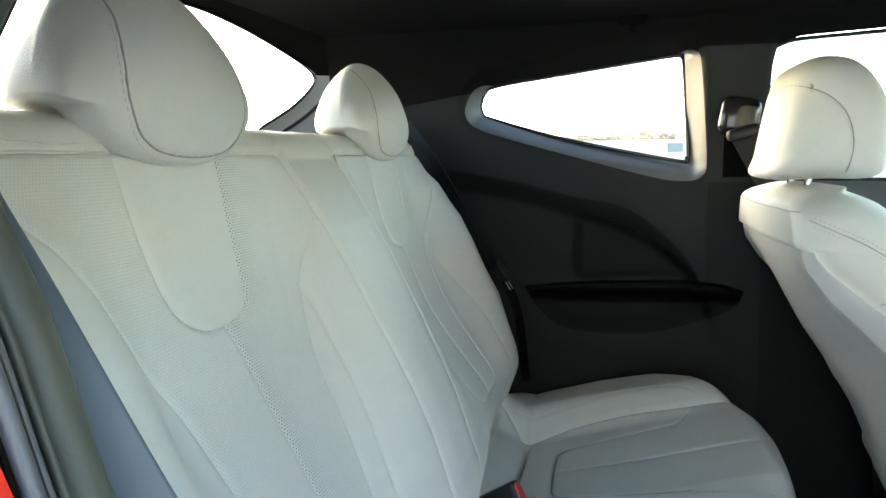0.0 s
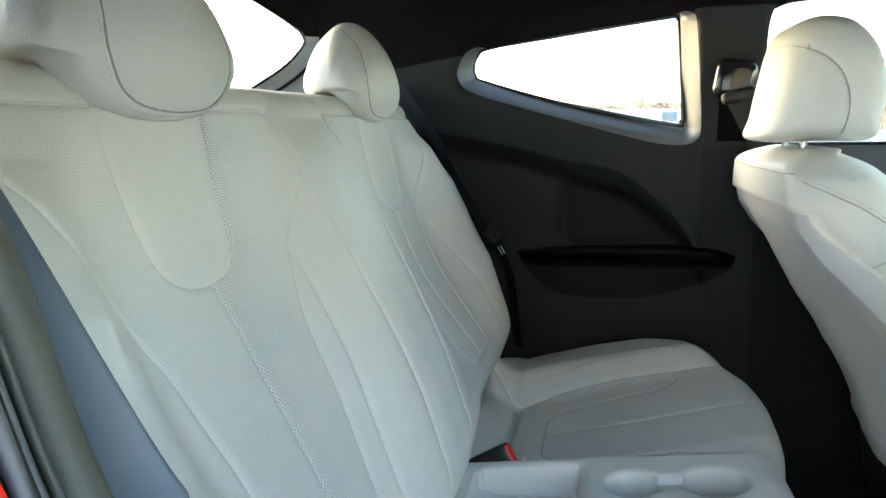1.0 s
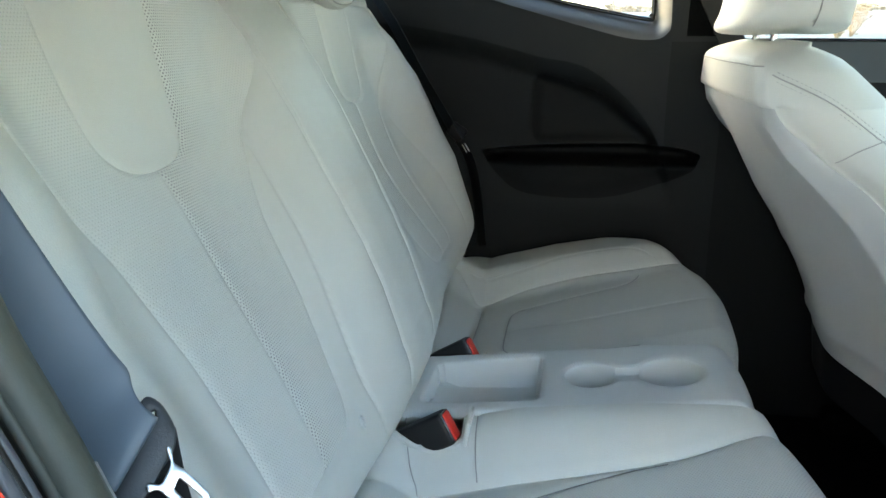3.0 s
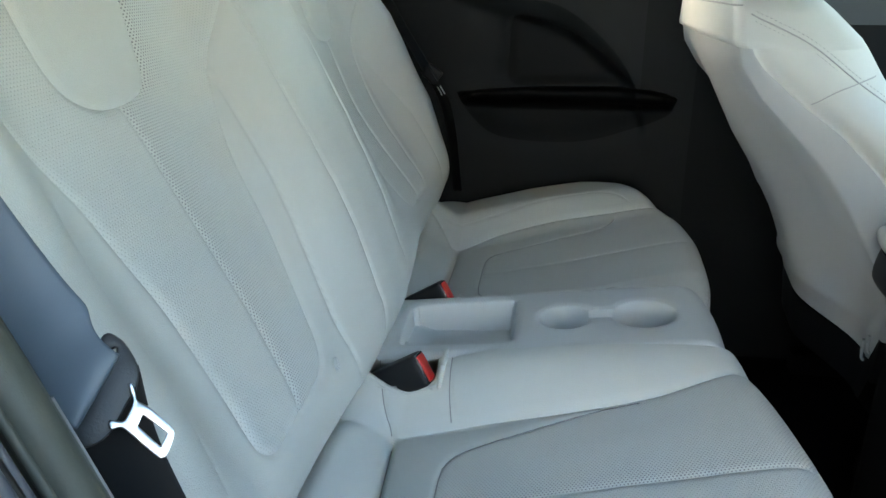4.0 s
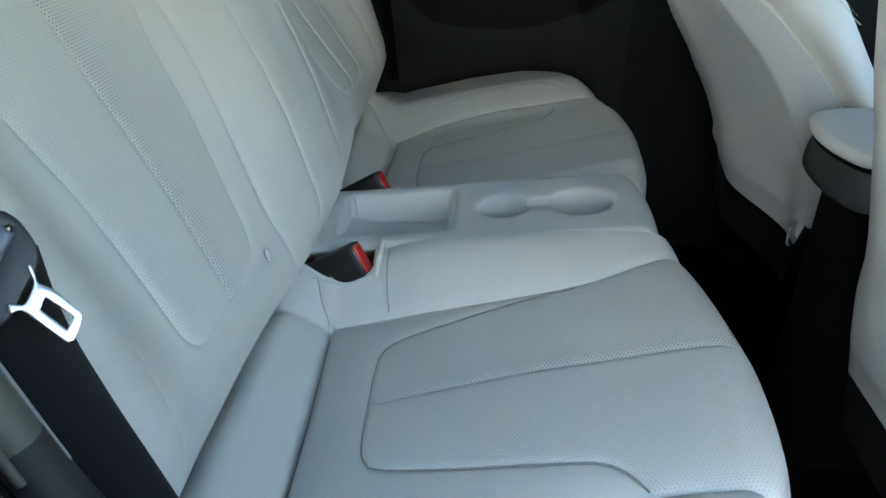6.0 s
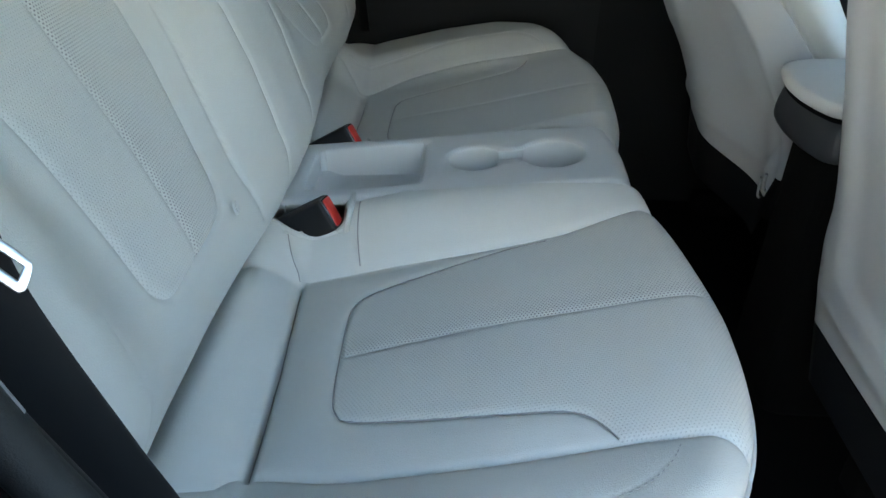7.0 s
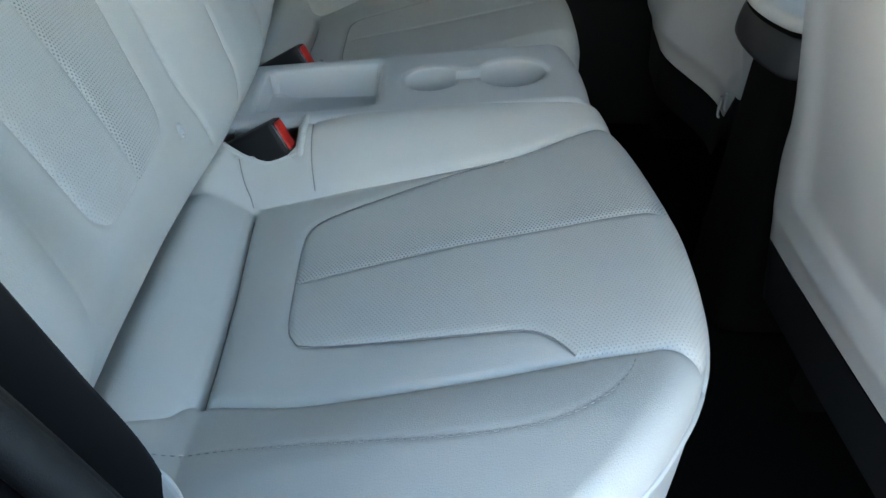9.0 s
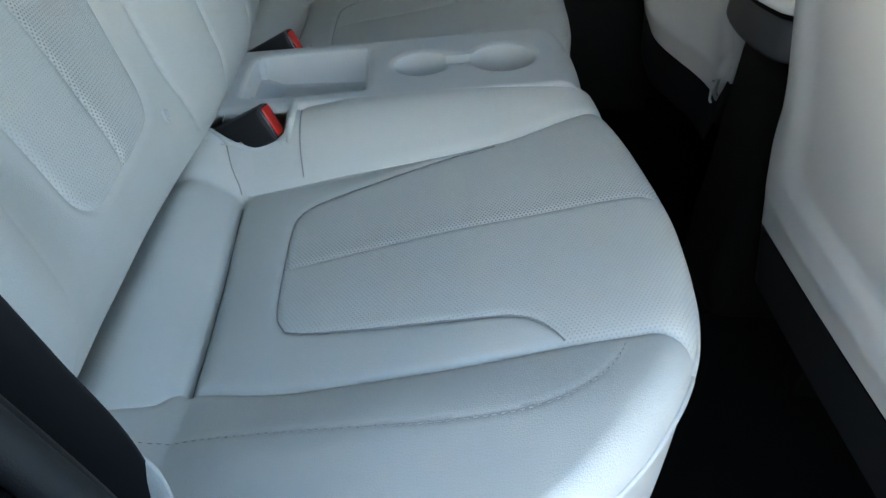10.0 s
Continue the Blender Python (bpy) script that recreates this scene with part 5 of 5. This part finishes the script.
    side_cols = np.r_[48, np.arange(49, 49 + 28)] if sg > 0 else np.r_[0, np.arange(m - 1, m - 29, -1)]

    def on_side(x, z):
        r = np.interp(z, zz, np.arange(len(zz)))
        k = min(int(r), len(zz) - 2)
        seg = pts[k, side_cols] * (1 - (r - k)) + pts[k + 1, side_cols] * (r - k)
        return np.array([x, np.interp(x, seg[:, 0], seg[:, 1]), z])

    raw = [on_side(x + dx, z) for x, z in spline([(0.604, 0.997), (0.615, 0.991), (0.635, 0.982), (0.678, 0.96), (0.74, 0.916), (0.787, 0.886), (0.85, 0.84)], 10)]
    path = np.array(raw)
    nor = np.tile((0.0, float(sg), 0.15), (len(path), 1))
    tube("shoulder_seam", path + (-0.0012, sg * 0.0014, 0), 0.0009, SEAM_PALE, shoulder, 6)
    for off in (-0.006, 0.006):
        stitches("stitching", path + (-0.0012, sg * 0.0018, off), nor, SEAM_PALE, shoulder, 0.0062, 0.0036, 0.0009)
    row = pts[int(np.argmin(np.abs(zz - 1.004)))]
    tube("shoulder_piping", row[np.r_[m - 8:m, 0:57]] + (-0.0008, 0, 0), 0.0011, SEAM_PALE, shoulder, 6)
    raw = np.array([on_side(x + dx, z) for x, z in spline([(0.686, 0.888), (0.71, 0.905), (0.74, 0.916), (0.768, 0.922)], 8)])
    tube("cross_seam", raw + (0, sg * 0.0010, 0), 0.0008, SEAM_PALE, owner, 6)
    if fold:
        for k, lean in ((0.0, 0.0), (0.012, 0.006)):
            tube("cover_hook", spline([(0.818 + k, 0.160 + k, 0.552), (0.821 + k, 0.166 + k, 0.536), (0.823 + k, 0.168 + k, 0.520 + lean), (0.828 + k, 0.172 + k, 0.513 + lean)], 5), [0.0024] * 8 + [0.002] * 8, SHELL, owner, 8, "small pale plastic hook")
    part("seat_cushion", placed(rounded_box((0.46, 0.46, 0.15), 0.05, 4), pose(1.22, yc, 0.53, 0, -6, 0)), LEATHER, owner)
    part("seat_frame", placed(rounded_box((0.40, 0.40, 0.14), 0.02), pose(1.12, yc, 0.40)), CARPET, owner, "black seat frame")
    for k in (-0.18, 0.18):
        part("rail", placed(rounded_box((0.46, 0.04, 0.05), 0.008), pose(1.10, yc + k, 0.305)), CARPET, owner)
    return owner


front_seat(0.38, "pale grey leather front seat with headrest", [0.495, 0.54, 0.60, 0.65, 0.70, 0.75, 0.80, 0.85, 0.89, 0.93, 0.965, 1.036], [0.842, 0.838, 0.826, 0.807, 0.782, 0.752, 0.714, 0.665, 0.625, 0.598, 0.590, 0.588], [0.066, 0.070, 0.074, 0.070, 0.064, 0.060, 0.056, 0.034, 0.014, 0.006, 0.006, 0.006], 0.020, 0.125, True)
front_seat(-0.37, "pale grey leather front seat with a plain vinyl back", [0.505, 0.54, 0.60, 0.653, 0.79, 0.87, 0.93, 0.965, 1.036], [0.792, 0.788, 0.778, 0.770, 0.736, 0.712, 0.695, 0.685, 0.68], [0.004, 0.010, 0.020, 0.03, 0.04, 0.04, 0.03, 0.012, 0.01], 0.012, 0.0, False)
FRONT_PROFILE = [(0.0, 0.0), (0.02, 0.20), (0.09, 0.55), (0.16, 0.84), (0.28, 0.96), (0.46, 1.0), (0.72, 0.94), (0.92, 0.72), (1.0, 0.42), (0.97, 0.15), (0.90, 0.0), (0.5, -0.01)]
FRONT_SEAM = [(0.598, 0.128, 1.184), (0.599, 0.08, 1.188), (0.599, 0.033, 1.189), (0.600, -0.0565, 1.186), (0.618, -0.1123, 1.178), (0.644, -0.1285, 1.164), (0.6657, -0.1315, 1.140), (0.676, -0.1318, 1.1045), (0.6747, -0.1236, 1.069), (0.6735, -0.11, 1.052)]
for yc, dx in ((0.38, 0.0), (-0.37, 0.10)):
    headrest("headrest", "pale grey leather front headrest on chrome posts", "front headrests", 0.575 + dx, 0.742 + dx, 1.048, 1.227, yc, 0.132, FRONT_PROFILE, [[(x + dx, o if yc > 0 else -o, z) for x, o, z in FRONT_SEAM]], (6.0, 0.40, 0.35, 0.0, 0.42))
    for k in (-0.055, 0.055):
        tagged(tube("headrest_post", [(0.635 + dx, yc + k, 1.01), (0.64 + dx, yc + k, 1.07)], 0.0055, CHROME, None, 12, "chrome headrest post between seat and headrest"), "", "post", "headrest posts")

# ---- console between the front seats ----
box = thing("armrest_console", "dark console with a pale padded armrest lid", "console", (0.95, 0, 0.285))


def rounded_pad(x0, x1, half, sag, z0, z1, edge, tilt, flare=0.0):
    """A pad with a bowed rear end, rounded corners and soft rims; flare widens it towards the bottom."""
    ys = np.linspace(-half, half, 33)
    rear = x0 + sag * (ys / half) ** 2 + 0.030 * np.clip((np.abs(ys) / half - 0.72) / 0.28, 0, 1) ** 3
    plan = [(x1, -half)] + list(zip(rear, ys)) + [(x1, half)]
    cx = 0.5 * (x0 + x1)
    bm, rings = bmesh.new(), []
    for f in np.linspace(-math.pi / 2, math.pi / 2, 11):
        inset, z = edge * (1 - math.cos(f)) - flare * 0.5 * (1 - math.sin(f)), 0.5 * (z0 + z1) + 0.5 * (z1 - z0) * math.sin(f)
        ring = []
        for px, py in plan:
            kx, ky = 1 - inset / (0.5 * (x1 - x0)), 1 - inset / half
            ring.append(bm.verts.new((cx + (px - cx) * kx, py * ky, z + tilt * (px - x0))))
        rings.append(ring)
    n = len(plan)
    for r0, r1 in zip(rings, rings[1:]):
        for k in range(n):
            bm.faces.new((r0[k], r0[(k + 1) % n], r1[(k + 1) % n], r1[k]))
    bm.faces.new(rings[0])
    bm.faces.new(rings[-1])
    return bm


part("lid", rounded_pad(0.751, 1.15, 0.093, 0.022, 0.733, 0.750, 0.006, 0.05), LID, box, "pale padded armrest lid")
part("lid_gap", rounded_pad(0.757, 1.15, 0.089, 0.022, 0.727, 0.734, 0.001, 0.05), CARPET, box, "dark gap under the lid")
part("rim", rounded_pad(0.763, 1.17, 0.090, 0.016, 0.682, 0.729, 0.004, 0.05, 0.006), GUIDE, box, "dark grey plastic rim")
part("body", placed(rounded_box((0.40, 0.160, 0.40), 0.035, 4), pose(0.995, -0.002, 0.486)), CARPET, box)

# ---- outside ----
DIRT = grained("pale_dirt", (0.27, 0.255, 0.235), (0.34, 0.325, 0.30), 0.95, 6, 0.4, 0.02)
# Dry brown lightened so that distance haze is part of the colour.
HAZED_SCRUB = grained("hazed_dry_scrub", (0.42, 0.29, 0.17), (0.54, 0.38, 0.24), 0.95, 3, 0.5, 0.05)
SLOPE = 1.4
bm = bmesh.new()
bmesh.ops.create_grid(bm, x_segments=60, y_segments=60, size=700)
ground = tagged(part("ground", bm, DIRT, None, "pale dusty open ground"), "", "ground", "", "structure")
ground.matrix_world = pose(0, 0, 0, SLOPE, 0, 0)


def ground_height(y):
    return y * math.tan(radians(SLOPE))


def scrub_line():
    """Low dry bushes far off, a ragged band of small clumps."""
    rng = random.Random(4)
    verts, faces = [], []
    for k in range(700):
        x, y = rng.uniform(-60, 260), rng.uniform(170, 215)
        z0 = ground_height(y)
        h, w = rng.uniform(0.3, 1.3) * (1.6 if rng.random() < 0.15 else 1.0), rng.uniform(0.8, 2.2)
        for _ in range(7):
            a, r = rng.uniform(0, 6.28), rng.uniform(0, w)
            c = np.array([x + r * math.cos(a), y + r * math.sin(a), z0 + rng.uniform(0.1, h)])
            s = rng.uniform(0.4, 0.9)
            base = len(verts)
            for d in ((1, 0, 0), (-1, 0, 0), (0, 1, 0), (0, -1, 0), (0, 0, 1), (0, 0, -1)):
                verts.append(c + np.array(d) * s * rng.uniform(0.6, 1.2))
            for f in ((0, 2, 4), (2, 1, 4), (1, 3, 4), (3, 0, 4), (2, 0, 5), (1, 2, 5), (3, 1, 5), (0, 3, 5)):
                faces.append(tuple(base + i for i in f))
    ob = mesh_object("scrub", verts, faces, HAZED_SCRUB, None, None, False, "dry brown bushes along the horizon, lightened for haze", "stuff")
    return tagged(ob, "", "bushes")


scrub_line()


def far_cabinet():
    """A small service cabinet a long way off."""
    x, y = 4.45, 45.0
    z = ground_height(y)
    owner = thing("service_cabinet", "pale teal metal service cabinet on the open ground", "cabinet", (x, y, z))
    part("body", placed(rounded_box((0.86, 0.40, 0.52), 0.03), pose(x, y, z + 0.29)), VAN_PAINT, owner)
    part("cap", placed(rounded_box((0.92, 0.46, 0.05), 0.015), pose(x, y, z + 0.57)), VAN_PAINT, owner)
    part("door", placed(rounded_box((0.38, 0.02, 0.42), 0.008), pose(x - 0.2, y - 0.205, z + 0.29)), VAN_PAINT, owner)
    part("plinth", placed(rounded_box((0.90, 0.44, 0.06), 0.01), pose(x, y, z + 0.02)), CONSOLE, owner)


VAN_PAINT = grained("teal_paint", (0.07, 0.13, 0.16), (0.09, 0.16, 0.19), 0.5, 20, 0.05)
far_cabinet()


def dry_bush(x, y, size, seed):
    """A twiggy orange-brown bush: a short stem, limbs and many small leaves."""
    rng = random.Random(seed)
    z = ground_height(y)
    owner = thing("bush", "dry orange-brown bush on the open ground", "bush", (x, y, z), "dry bushes")
    tips = []
    for k in range(9):
        a, lean = rng.uniform(0, 6.28), rng.uniform(0.2, 0.8)
        tip = (x + math.cos(a) * lean * size, y + math.sin(a) * lean * size, z + size * rng.uniform(0.7, 1.3))
        tube("limb", [(x, y, z), ((x + tip[0]) / 2 + 0.05, (y + tip[1]) / 2, z + size * 0.5), tip], [0.05 * size, 0.03 * size, 0.012 * size], HAZED_SCRUB, owner, 5)
        tips.append(tip)
    verts, faces = [], []
    for k in range(900):
        tip = rng.choice(tips)
        c = np.array(tip) + np.array([rng.gauss(0, 0.22), rng.gauss(0, 0.22), rng.gauss(-0.1, 0.22)]) * size
        d = np.array([rng.gauss(0, 1), rng.gauss(0, 1), rng.gauss(0, 1)])
        d /= np.linalg.norm(d)
        e = np.cross(d, (0.3, 0.5, 0.8))
        base, s = len(verts), 0.055 * size
        verts += [c - d * s, c + e * s * 0.5, c + d * s, c - e * s * 0.5]
        faces.append((base, base + 1, base + 2, base + 3))
    mesh_object("leaves", verts, faces, DRY_LEAF, owner, None, False)


DRY_LEAF = grained("dry_orange_leaf", (0.42, 0.22, 0.06), (0.55, 0.32, 0.10), 0.9, 5, 0.2, 0.01)
dry_bush(9.3, 27.0, 0.9, 3)
dry_bush(10.4, 29.0, 0.7, 5)


# ---- small fittings ----
def coat_hook(x, y, z):
    owner = thing("coat_hook", "small black coat hook on the headliner", "hook", (x, y, z))
    part("base", placed(rounded_box((0.055, 0.03, 0.012), 0.005), pose(x, y, z, -8, 0, 0)), CARPET, owner)
    tube("hook", spline([(x, y - 0.004, z - 0.004), (x, y - 0.008, z - 0.018), (x, y - 0.018, z - 0.022), (x, y - 0.024, z - 0.014)], 6), 0.004, CARPET, owner, 8)


coat_hook(0.386, 0.60, 1.341)
